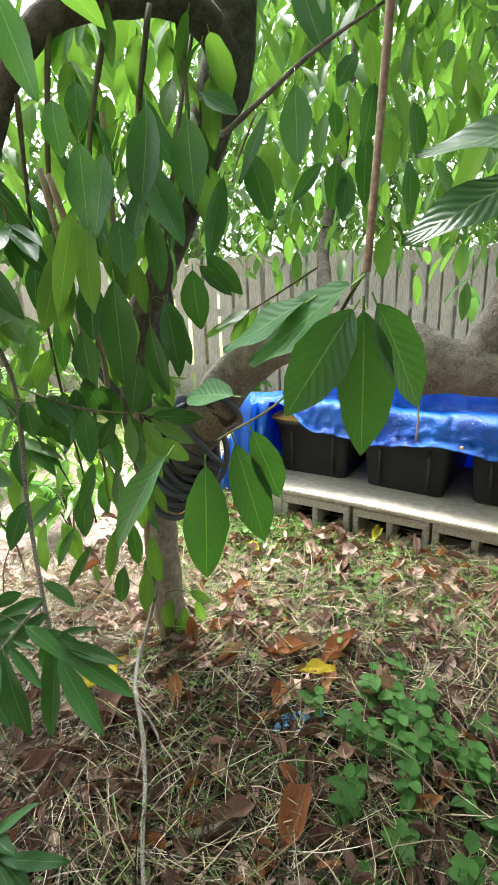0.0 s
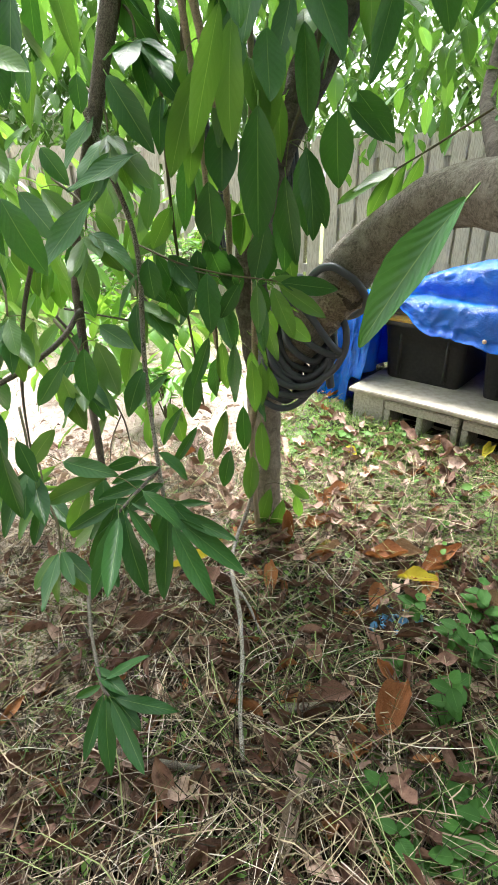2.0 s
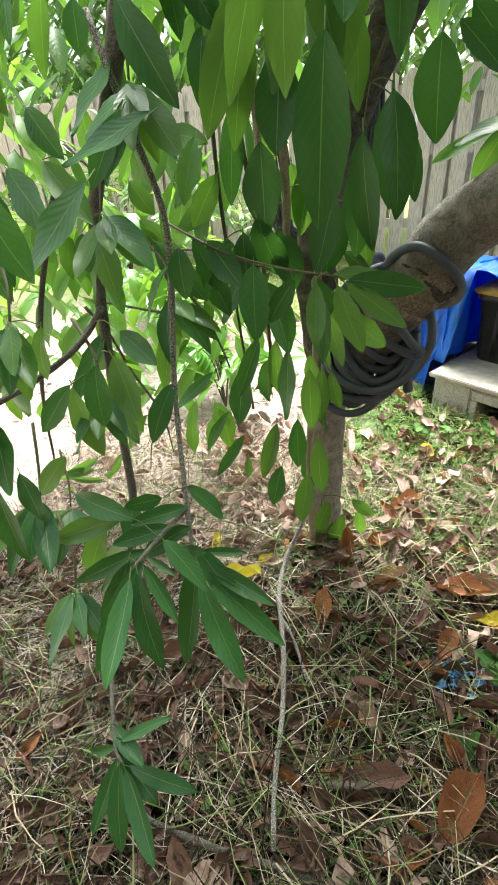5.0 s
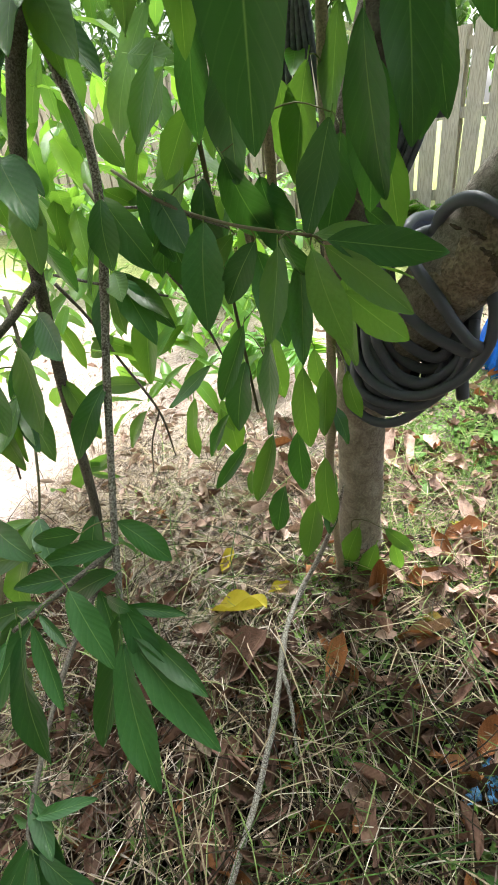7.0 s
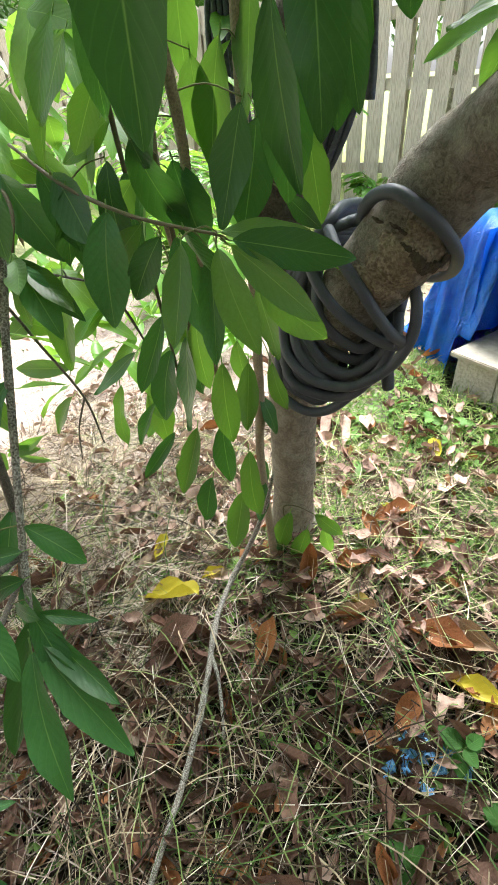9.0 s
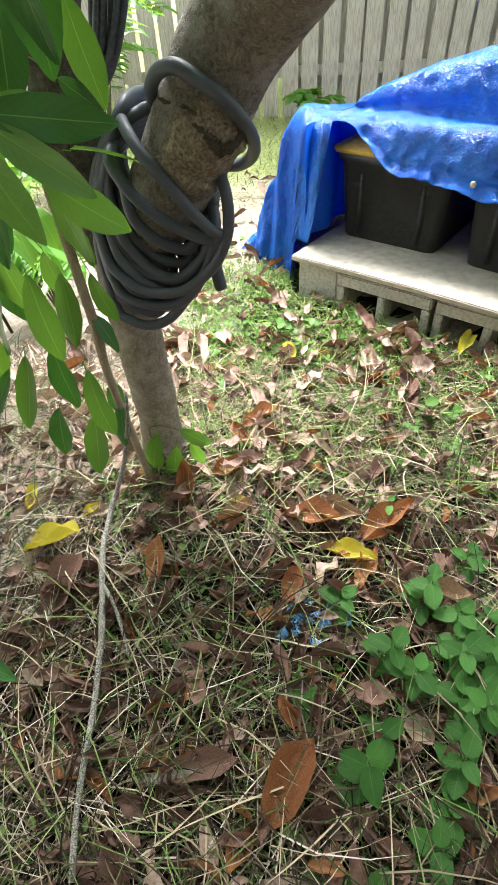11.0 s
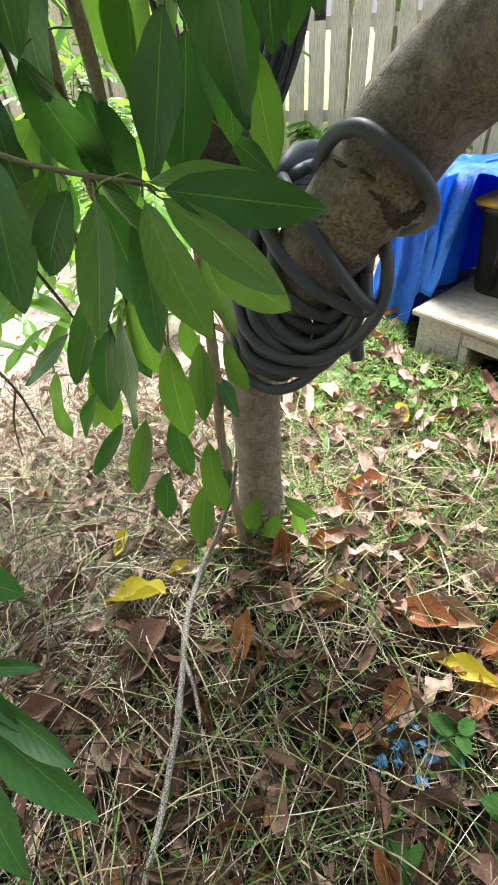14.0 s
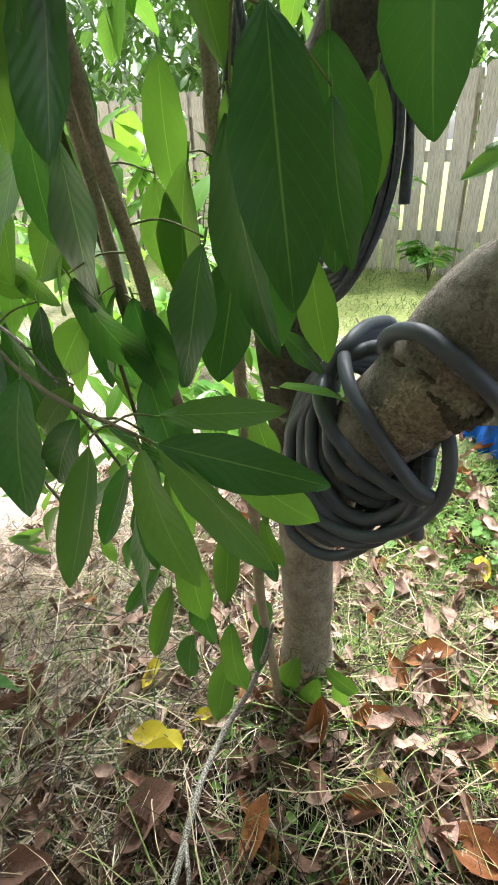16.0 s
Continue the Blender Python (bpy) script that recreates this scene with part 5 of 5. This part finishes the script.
    # a bight that turns back on itself
    part("loop", tube([(*deep(q), R) for q in ((-0.27, 1.70, 0.93), (-0.242, 1.62, 0.932), (-0.21, 1.572, 0.906), (-0.173, 1.553, 0.871), (-0.140, 1.542, 0.833), (-0.111, 1.538, 0.803), (-0.095, 1.545, 0.790), (-0.106, 1.549, 0.778), (-0.134, 1.543, 0.788),
                      (-0.174, 1.543, 0.808), (-0.216, 1.548, 0.838), (-0.248, 1.563, 0.869), (-0.272, 1.60, 0.895), (-0.275, 1.68, 0.905))], 12, 7), HOSE, hose)
    part("hose_end", tube([(*deep(q), r) for *q, r in ((-0.15, 1.68, 0.83, 0.0135), (-0.130, 1.61, 0.775, 0.0135), (-0.118, 1.595, 0.716, 0.0135), (-0.111, 1.595, 0.672, 0.0135), (-0.1105, 1.595, 0.668, 0.009))], 12, 6), HOSE, hose, "loose end of the hose")


make_hose()


def make_cable():
    cable = thing("cable_coil", (-0.42, 1.93, 0.9), "dark coiled cables hanging behind the trunk", "cable")
    rnd = random.Random(4)
    for i in range(6):
        w, g, r = rnd.uniform(-0.02, 0.02), 0.017 * i, 0.0072
        pts = [(-0.42, 1.9, 1.62, r), (-0.50 - g * 0.6, 1.93 + w, 1.50, r), (-0.595 + 0.7 * g, 1.95, 1.30, r), (-0.585 + g, 1.96 + w, 1.08, r), (-0.50, 1.96, 0.92 + g * 0.8, r),
               (-0.39, 1.95, 0.92 + g * 0.8, r), (-0.312 - 0.7 * g, 1.95 + w, 1.02, r), (-0.272 - 0.8 * g, 1.94, 1.18, r), (-0.30 - 0.3 * g, 1.92, 1.42, r), (-0.40, 1.9, 1.60, r)]
        part("loop", tube(pts, 9, 6), CABLE, cable)
    part("plug", tube([(-0.29, 1.93, 1.52, 0.007), (-0.265, 1.94, 1.30, 0.007), (-0.258, 1.95, 1.2, 0.0075), (-0.257, 1.95, 1.155, 0.010), (-0.257, 1.95, 1.105, 0.010)], 12, 5), CABLE, cable, "dark plug end")


make_cable()

def make_rope():
    rope = thing("rope", (0.36, 1.16, 1.06), "thin pale cord tied round the limb", "rope")
    ring = [(0.362 + 0.01 * math.sin(a), 1.165 + 0.072 * math.cos(a), 1.155 + 0.072 * math.sin(a), 0.0025) for a in np.linspace(0, 6.283, 15)]
    part("cord", tube(ring, 6, 4), SLAB, rope)
    part("cord", tube([(0.36, 1.11, 1.10, 0.0025), (0.362, 1.10, 1.03, 0.0022), (0.358, 1.095, 0.97, 0.002)], 6, 4), SLAB, rope, "loose end of the cord")


make_rope()

# ---- sticks, leaves and scraps on the ground ----
def stick(pts, label, mat=TWIG):
    ob = mesh_object("stick", tube(pts, 8, 6, 0.25, 0.4), mat)
    tagged(ob, label, "stick")


stick([(-0.335, 1.56, 0.42, 0.003), (-0.352, 1.56, 0.33, 0.005), (-0.388, 1.545, 0.20, 0.006), (-0.425, 1.48, 0.10, 0.0062), (-0.42, 1.365, 0.078, 0.0062), (-0.367, 1.19, 0.078, 0.006), (-0.333, 1.03, 0.076, 0.0055), (-0.314, 0.87, 0.07, 0.005), (-0.29, 0.76, 0.06, 0.0045)], "grey lichened stick leaning against the shoot", LICHEN)
stick([(-0.40, 1.29, 0.078, 0.0045), (-0.345, 1.22, 0.075, 0.004), (-0.295, 1.13, 0.055, 0.003)], "thin grey forked stick on the litter", LICHEN)
stick([(-0.80, 0.79, 0.035, 0.006), (-0.5, 0.745, 0.04, 0.007), (-0.2, 0.745, 0.04, 0.007), (0.07, 0.76, 0.03, 0.006), (0.2, 0.75, 0.02, 0.004)], "long thin brown stick lying across the grass")
stick([(-0.225, 0.908, 0.04, 0.006), (-0.20, 0.913, 0.042, 0.011), (-0.14, 0.925, 0.042, 0.012), (-0.09, 0.937, 0.04, 0.010), (-0.07, 0.94, 0.04, 0.004)], "short piece of weathered wood on the litter", BARK)
stick([(-1.05, 1.62, 0.05, 0.003), (-0.75, 1.66, 0.06, 0.0035), (-0.5, 1.63, 0.05, 0.003)], "very thin dark twig on the bare ground")


def fallen(x, y, long, turn, mat, label, wide=1.0, shape=1, lift=0.058, tilt=0.0):
    me = mesh_from("fallen_leaf", *leaf_data((0.34, 0.42, 0.5)[shape], -0.15 - 0.3 * (abs(turn) % 7) / 7, 0.95, 0.16, int(x * 1000 + y * 77)), mat)
    ob = new("fallen_leaf", me)
    ob.matrix_basis = pose(x, y, height(x, y) + lift, tilt, turn % 17 - 8, turn) @ Matrix.Diagonal((long * wide, long, long, 1))
    tagged(ob, label, "fallen leaf", "fallen leaves")


RUSTY, YEL, PAL = "curled rust-brown fallen leaf on dry grass", "yellow fallen leaf lying on dry grass", "pale tan curled fallen leaf on the litter"
fallen(-0.65, 1.38, 0.175, -82, YELLOW, YEL, 0.9)
fallen(-0.53, 1.49, 0.07, -50, YELLOW, YEL)
fallen(-0.67, 1.49, 0.09, 5, YELLOW, "pale yellow fallen leaf on the bare soil", 0.9)
fallen(0.115, 1.44, 0.145, -115, YELLOW, YEL, 0.8)
fallen(0.03, 2.25, 0.09, 20, YELLOW, YEL, 1.2)
fallen(0.60, 2.23, 0.13, -30, YELLOW, YEL, 0.9)
fallen(-0.12, 1.96, 0.10, -130, YELLOW, "yellow-green fallen leaf among weeds", 1.0)
fallen(0.02, 0.85, 0.168, -29, RUST, "large rust-brown fallen leaf, torn at the edge", 0.95, 2, 0.055, 6)
fallen(0.088, 1.0, 0.095, 40, RUST, "torn strip of a rust-brown leaf", 0.75, 1, 0.055, 4)
fallen(0.0, 0.86, 0.08, 150, RUST, RUSTY, 1.0, 2, 0.05)
fallen(-0.145, 1.57, 0.085, -100, OLIVE, "yellowing brown fallen leaf by the trunk", 0.9)
fallen(0.0, 1.56, 0.19, -118, RUST, RUSTY, 1.0, 1, 0.05)
fallen(0.03, 1.27, 0.10, -20, RUST, RUSTY, 1.2)
fallen(0.20, 1.46, 0.18, -60, RUST, RUSTY, 0.9)
fallen(-0.285, 1.30, 0.13, 4, RUST, RUSTY, 0.9)
fallen(-0.25, 1.55, 0.13, 12, RUST, RUSTY, 0.9, 1, 0.06, 35)
fallen(-0.20, 1.66, 0.13, -70, RUST, "pinkish brown fallen leaf by the trunk", 1.1)
fallen(-0.13, 1.86, 0.14, -60, RUST, RUSTY, 1.1)
fallen(-0.172, 1.496, 0.135, -68, PALE, PAL, 0.55)
fallen(0.075, 1.56, 0.155, -108, PALE, PAL, 0.8, 2)
fallen(0.27, 1.32, 0.185, -101, PALE, PAL, 0.55)
fallen(-0.525, 1.11, 0.105, -131, FADED_ONE, "pale grey curled leaf on the litter", 0.8)
fallen(-0.52, 1.20, 0.17, -20, DEAD, "dull red-brown fallen leaf", 1.2)
fallen(-0.18, 0.92, 0.15, -80, DEAD, "flat brown fallen leaf", 0.9)
fallen(-0.19, 0.57, 0.16, -14, FADED_ONE, "grey-tan dry leaf on end in the litter", 0.6)
fallen(0.32, 1.75, 0.14, 150, DEAD, "brown fallen leaf in the grass", 0.8)
fallen(-0.72, 1.06, 0.16, -60, DEAD, "brown fallen leaf in the grass", 0.9)


def make_scraps():
    rnd = random.Random(8)
    for x, y in ((0.085, 1.285), (0.12, 1.23), (0.06, 1.22), (0.17, 1.25), (0.10, 1.19), (0.03, 1.20), (0.10, 1.26), (0.075, 1.24), (0.135, 1.27), (0.055, 1.26)):
        bm = bmesh.new()
        bmesh.ops.create_grid(bm, x_segments=6, y_segments=5, size=0.5)
        for v in bm.verts:
            k = noise.noise(v.co * 5 + Vector((x * 40, y * 40, 0)))
            v.co = Vector((v.co.x * 0.034 * (1 + 0.6 * k), v.co.y * 0.024 * (1 - 0.5 * k), 0.02 * k))
        bmesh.ops.transform(bm, matrix=pose(x, y, height(x, y) + 0.062, rnd.uniform(-45, 45), rnd.uniform(-45, 45), rnd.uniform(0, 180)), verts=bm.verts)
        tagged(mesh_object("plastic_scrap", bm, SCRAP), "torn scrap of blue plastic in the grass", "plastic scrap", "blue scraps")


make_scraps()


def weed(x, y, tall, leaves, long, rnd, mesh=None):
    w = thing("weed_plant", (x, y, height(x, y)), "small green broad-leaved weed in the grass", "weed", "weeds")
    z0 = height(x, y)
    tip = Vector((x + rnd.uniform(-0.03, 0.03), y + rnd.uniform(-0.03, 0.03), z0 + tall))
    part("stem", tube([(x, y, z0 - 0.01, 0.002), ((x + tip.x) / 2 + 0.01, (y + tip.y) / 2, z0 + tall * 0.55, 0.0018), (*tip, 0.001)], 6, 4), GREEN_TWIG, w)
    for i in range(leaves):
        s = 0.3 + 0.7 * (i + 1) / leaves
        b = Vector((x, y, z0)).lerp(tip, s)
        a = i * 2.2 + rnd.uniform(-0.4, 0.4)
        t = b + Vector((math.cos(a), math.sin(a), rnd.uniform(-0.25, 0.35))) * long * rnd.uniform(0.7, 1.1)
        add_leaf(w, b, t, (0, -0.2, 1), 1.0, mesh or WEED_LEAF)


WEED_LEAF = mesh_from("leaf", *leaf_data(0.62, 0.12, 0.15, 0.05, 41, -0.2, n=6), WEED)

YOUNG_WEED = leaf_material("young weed leaf", (0.05, 0.14, 0.025), (0.11, 0.25, 0.045), (0.28, 0.5, 0.06), (0.16, 0.30, 0.08), 0.3, rough=0.5, gloss=0.3)
FRESH_WEED = mesh_from("leaf", *leaf_data(0.6, 0.12, 0.15, 0.05, 42, -0.2, n=6), YOUNG_WEED)


def make_weeds():
    rnd = random.Random(17)
    for i in range(44):
        weed(0.43 + rnd.gauss(0, 0.13), 0.98 + rnd.gauss(0, 0.2), rnd.uniform(0.06, 0.18), 10, 0.052, rnd)
    for i in range(16):
        weed(0.14 + rnd.gauss(0, 0.07), 0.70 + rnd.gauss(0, 0.08), rnd.uniform(0.04, 0.10), 8, 0.05, rnd)
    for i in range(38):
        weed(rnd.uniform(-0.3, 0.4), rnd.uniform(1.85, 2.6), rnd.uniform(0.03, 0.08), 6, rnd.uniform(0.03, 0.06), rnd, FRESH_WEED)
    for i in range(30):
        weed(rnd.uniform(0.3, 1.3), rnd.uniform(1.5, 2.2), rnd.uniform(0.04, 0.12), 7, rnd.uniform(0.03, 0.05), rnd, FRESH_WEED)
    # sprout at the foot of the trunk
    sprout = thing("sprout", (-0.29, 1.69, 0), "young green sprout at the foot of the trunk", "sprout")
    part("stem", tube([(-0.30, 1.70, -0.02, 0.002), (-0.345, 1.66, 0.20, 0.0018), (-0.31, 1.645, 0.25, 0.0015), (-0.25, 1.64, 0.24, 0.0010)], 6, 4), GREEN_TWIG, sprout)
    for b, t, w in (((-0.318, 1.64, 0.253), (-0.347, 1.635, 0.14), 1.0), ((-0.271, 1.64, 0.207), (-0.295, 1.635, 0.095), 1.0), ((-0.25, 1.62, 0.285), (-0.205, 1.62, 0.25), 1.4), ((-0.227, 1.64, 0.235), (-0.215, 1.635, 0.17), 1.3)):
        b, t = Vector(b), Vector(t)
        b.z, t.z = b.z - 0.022, t.z - 0.022
        add_leaf(sprout, b, b + 1.75 * (t - b), (0, -0.9, 0.5), 0.72 * w, RND.choice(LIT_LEAVES))


make_weeds()


def make_shrubs():
    rnd = random.Random(23)
    for x, y, n, h in ((-1.55, 3.3, 9, 0.55), (-2.1, 4.3, 12, 0.9), (-1.6, 5.4, 12, 1.0), (-2.9, 5.2, 14, 1.2), (-3.6, 4.2, 12, 1.0), (-0.9, 5.9, 6, 0.36), (0.1, 5.95, 6, 0.3), (-1.0, 2.6, 6, 0.35)):
        s = thing("shrub", (x, y, 0), "bright green shrub with arching feathery leaves", "shrub", "shrubs along the fence")
        rows = []
        bm = bmesh.new()
        for i in range(n):
            a = rnd.uniform(0, 6.28)
            out, up = rnd.uniform(0.2, 0.5) * h, rnd.uniform(0.6, 1.0) * h
            p = [(x, y, 0, 0.006), (x + math.cos(a) * out * 0.4, y + math.sin(a) * out * 0.4, up * 0.7, 0.004), (x + math.cos(a) * out, y + math.sin(a) * out, up, 0.003), (x + math.cos(a) * out * 1.7, y + math.sin(a) * out * 1.7, up * 0.9, 0.0015)]
            tube(p, 5, 5, bm=bm)
            c = curve_points(p, 6)
            side = Vector((-math.sin(a), math.cos(a), 0))
            for j in range(5, len(c)):
                q = Vector(c[j][:3])
                for sgn in (-1, 1):
                    way = (side * sgn + Vector((math.cos(a), math.sin(a), -0.1)) * 0.5).normalized()
                    rows.append((q, q + way * rnd.uniform(0.10, 0.17), Vector((0, 0, 1)), 0.9))
        part("stem", bm, GREEN_TWIG, s)
        tagged(cloud("leaves", rows, FRESH_LIT, s, SMALL), kind="stuff")


make_shrubs()

# ---- blades and litter in the mass ----
def blades(name, count, area, mat, label, long, width, lean, seed, keep=lambda x, y, r: True, rise=0.02):
    r = np.random.RandomState(seed)
    x0, x1, y0, y1 = area
    V, F = [], []
    n = 0
    for _ in range(count):
        x, y = r.uniform(x0, x1), r.uniform(y0, y1)
        if not keep(x, y, r.rand()):
            continue
        a, l, w = r.uniform(0, 6.283), r.uniform(*long), r.uniform(*width)
        e = r.uniform(*lean)
        dx, dy, dz = math.cos(a) * math.cos(e), math.sin(a) * math.cos(e), math.sin(e)
        bend = r.uniform(-0.5, 0.5)
        sx, sy = -math.sin(a), math.cos(a)
        z = height(x, y) + r.uniform(0.0, rise)
        for s, k in ((0, 1.0), (0.4, 0.9), (0.75, 0.7), (1, 0.15)):
            px = x + dx * l * s + sx * bend * l * s * s
            py = y + dy * l * s + sy * bend * l * s * s
            pz = z + 0.006 + dz * l * s - 0.45 * l * s * s * max(0, math.sin(e))
            V.append((px - sx * w * k, py - sy * w * k, max(pz, z - 0.002)))
            V.append((px + sx * w * k, py + sy * w * k, max(pz, z - 0.002) + 0.3 * w))
        for k in (0, 2, 4):
            F.append((n + k, n + k + 1, n + k + 3, n + k + 2))
        n += 8
    me = bpy.data.meshes.new(name)
    me.from_pydata(V, [], F)
    ob = mesh_object(name, me, mat)
    tagged(ob, label, name.replace("_", " "), kind="stuff")


def off_deck(x, y):
    d = Vector((x, y, 0)) - ORIGIN
    u, v = d.dot(ALONG), d.dot(BACK)
    return not (-0.06 < u and -0.02 < v < 1.1)


def patch(x, y, s=1.7, o=0.0):
    return 0.5 + 0.9 * noise.noise(Vector((x * s + o, y * s, o)))


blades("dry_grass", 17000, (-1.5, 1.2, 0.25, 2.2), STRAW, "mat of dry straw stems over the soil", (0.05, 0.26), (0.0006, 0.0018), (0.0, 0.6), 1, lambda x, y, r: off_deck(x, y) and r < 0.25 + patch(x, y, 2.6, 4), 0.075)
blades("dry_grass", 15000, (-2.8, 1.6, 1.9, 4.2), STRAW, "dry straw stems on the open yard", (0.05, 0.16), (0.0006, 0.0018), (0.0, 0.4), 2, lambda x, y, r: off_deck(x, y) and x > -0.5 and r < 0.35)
blades("dry_grass", 13000, (-2.8, -0.4, 1.7, 4.2), LIT_STRAW, "straw on the open sandy yard, coloured pale for open light", (0.05, 0.16), (0.0006, 0.0018), (0.0, 0.4), 12)
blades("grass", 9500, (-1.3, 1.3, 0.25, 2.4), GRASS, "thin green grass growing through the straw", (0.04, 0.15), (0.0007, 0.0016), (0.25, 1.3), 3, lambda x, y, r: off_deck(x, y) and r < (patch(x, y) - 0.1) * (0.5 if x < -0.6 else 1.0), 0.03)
blades("grass", 1500, (-1.2, 1.0, 0.3, 2.2), GRASS, "long green grass runners lying over the straw", (0.18, 0.40), (0.0008, 0.0018), (0.05, 0.7), 6, lambda x, y, r: off_deck(x, y), 0.05)
blades("dry_grass", 1500, (-1.3, 0.3, 0.35, 1.6), LIT_STRAW, "pale straw strewn over the brown litter", (0.06, 0.24), (0.0006, 0.0015), (0.0, 0.5), 18, lambda x, y, r: r < 0.9 - 0.5 * (x + 0.4), 0.065)
blades("dry_grass", 13500, (-1.6, -0.2, 0.6, 2.3), LIT_STRAW, "fine pale straw on the sandy ground", (0.04, 0.19), (0.0007, 0.0018), (0.0, 0.5), 8, lambda x, y, r: r < (0.2 + patch(x, y, 3.1, 2)) * min(1.0, max(0.0, (-0.25 - x) * 1.7 + 0.4 * (y - 1.3))), 0.04)
blades("grass", 25000, (-0.45, 1.7, 1.65, 3.1), SUNLIT_GRASS, "low green grass before the blocks, in sunlit colours", (0.04, 0.13), (0.0009, 0.0021), (0.25, 1.3), 7, lambda x, y, r: off_deck(x, y) and r < 0.3 + patch(x, y, 2.2, 12), 0.04)
blades("grass", 34000, (-3.5, 3.0, 2.2, 6.3), GRASS, "short green grass towards the fence", (0.03, 0.10), (0.001, 0.0025), (0.4, 1.4), 4, lambda x, y, r: off_deck(x, y) and r < patch(x, y, 1.1, 5) * (1.3 if y > 4 else (0.9 if x > -0.5 else 0.2)))


def make_litter():
    rnd = random.Random(77)
    rows, bright, tiny, lit_rows, rosy = [], [], [], [], []
    for i in range(10400):
        near = i < 8600
        x, y = (rnd.uniform(-1.5, 1.2), rnd.uniform(0.3, 2.4)) if near else (rnd.uniform(-0.6, 1.5), rnd.uniform(1.6, 3.2)) if i % 2 else (rnd.uniform(-2.8, 1.5), rnd.uniform(2.0, 4.5))
        if not off_deck(x, y):
            continue
        b = Vector((x, y, height(x, y) + rnd.uniform(0.008, 0.064 if y < 1.6 else 0.08)))
        a = rnd.uniform(0, 6.283)
        l = 0.025 + 0.088 * rnd.random() ** 1.7
        if y > 1.65:
            l *= 1.2
            if rnd.random() < 0.42:
                continue
        t = b + Vector((math.cos(a), math.sin(a), rnd.uniform(-0.2, 0.3))) * l
        if x < -0.7 - 0.3 * rnd.random() and y > 1.4:
            t = b + (t - b) * 0.6
        row = (b, t, Vector((rnd.gauss(0, 0.6), rnd.gauss(0, 0.6), 1)), rnd.uniform(0.55, 1.15))
        if x < -0.1 - 0.4 * y / 1.5 + 0.25 * (y - 1.5) and y > 1.4 and rnd.random() < 0.85:
            lit_rows.append(row)
            continue
        if rnd.random() < (0.62 if y > 1.6 else 0.07):
            rosy.append(row)
            continue
        (bright if rnd.random() < (0.06 if y < 1.6 else 0.22) else rows).append(row)
    for i in range(20000):
        x, y = rnd.uniform(-0.5, 1.5), rnd.uniform(1.5, 3.4)
        if i % 4 == 0:
            x, y = rnd.uniform(-1.2, 1.0), rnd.uniform(0.4, 1.8)
        if not off_deck(x, y) or rnd.random() > patch(x, y, 2.3, 9) * 1.1:
            continue
        b = Vector((x, y, height(x, y) + rnd.uniform(0.01, 0.055)))
        a = rnd.uniform(0, 6.283)
        t = b + Vector((math.cos(a), math.sin(a), rnd.uniform(-0.2, 0.7))) * rnd.uniform(0.008, 0.032)
        tiny.append((b, t, Vector((rnd.gauss(0, 0.5), rnd.gauss(0, 0.5), 1)), rnd.uniform(0.9, 1.9)))
    # broader curled leaves lying on top of the straw round the trunk
    for i in range(250):
        x, y = rnd.uniform(-1.1, 0.7), rnd.uniform(0.5, 1.8)
        if not off_deck(x, y):
            continue
        b = Vector((x, y, height(x, y) + rnd.uniform(0.045, 0.085)))
        a = rnd.uniform(0, 6.283)
        t = b + Vector((math.cos(a), math.sin(a), rnd.uniform(-0.3, 0.3))) * rnd.uniform(0.05, 0.105)
        kind = rnd.random()
        (rows if kind < 0.6 else rosy if kind < 0.85 else bright).append((b, t, Vector((rnd.gauss(0, 0.6), rnd.gauss(0, 0.6), 1)), rnd.uniform(0.8, 1.3)))
    shapes = [leaf_data(0.34, -0.45, 0.9, 0.22, 51, -0.05, n=8), leaf_data(0.28, 0.40, 1.4, 0.16, 52, n=8), leaf_data(0.40, -0.30, 0.6, 0.30, 53, -0.1, n=8), leaf_data(0.30, 0.55, 1.1, 0.26, 54, n=8), leaf_data(0.22, -0.2, 2.2, 0.12, 55, n=8),
              leaf_data(0.18, 0.30, 3.0, 0.15, 56, n=8), leaf_data(0.20, -0.35, 2.6, 0.2, 57, n=8)]
    tagged(cloud("leaf_litter", rows, DEAD, None, shapes), "dull brown curled dead leaves strewn over the ground", "leaf litter", kind="stuff")
    tagged(cloud("leaf_litter", bright, RUST_MANY, None, shapes), "rust-brown dead leaves scattered over the ground", "leaf litter", kind="stuff")
    flat = [leaf_data(0.44, -0.25, 0.35, 0.20, 71, -0.05, n=8), leaf_data(0.40, 0.30, 0.5, 0.26, 72, n=8), leaf_data(0.48, 0.12, 0.25, 0.32, 73, -0.1, n=8), leaf_data(0.36, -0.4, 0.7, 0.2, 74, n=8)]
    tagged(cloud("leaf_litter", rosy, ROSY, None, flat), "rosy tan dead leaves lying in the lit grass", "leaf litter", kind="stuff")
    tagged(cloud("leaf_litter", lit_rows, LIT_DEAD, None, shapes), "small dead leaves on the bare ground, coloured pale for open light", "leaf litter", kind="stuff")
    tagged(cloud("ground_cover", tiny, COVER, None, [leaf_data(0.36, 0.2, 0.4, 0.05, 61, n=4), leaf_data(0.46, 0.1, 0.2, 0.03, 62, n=4)]), "tiny green ground-cover leaves among the grass", "ground cover", kind="stuff")


make_litter()
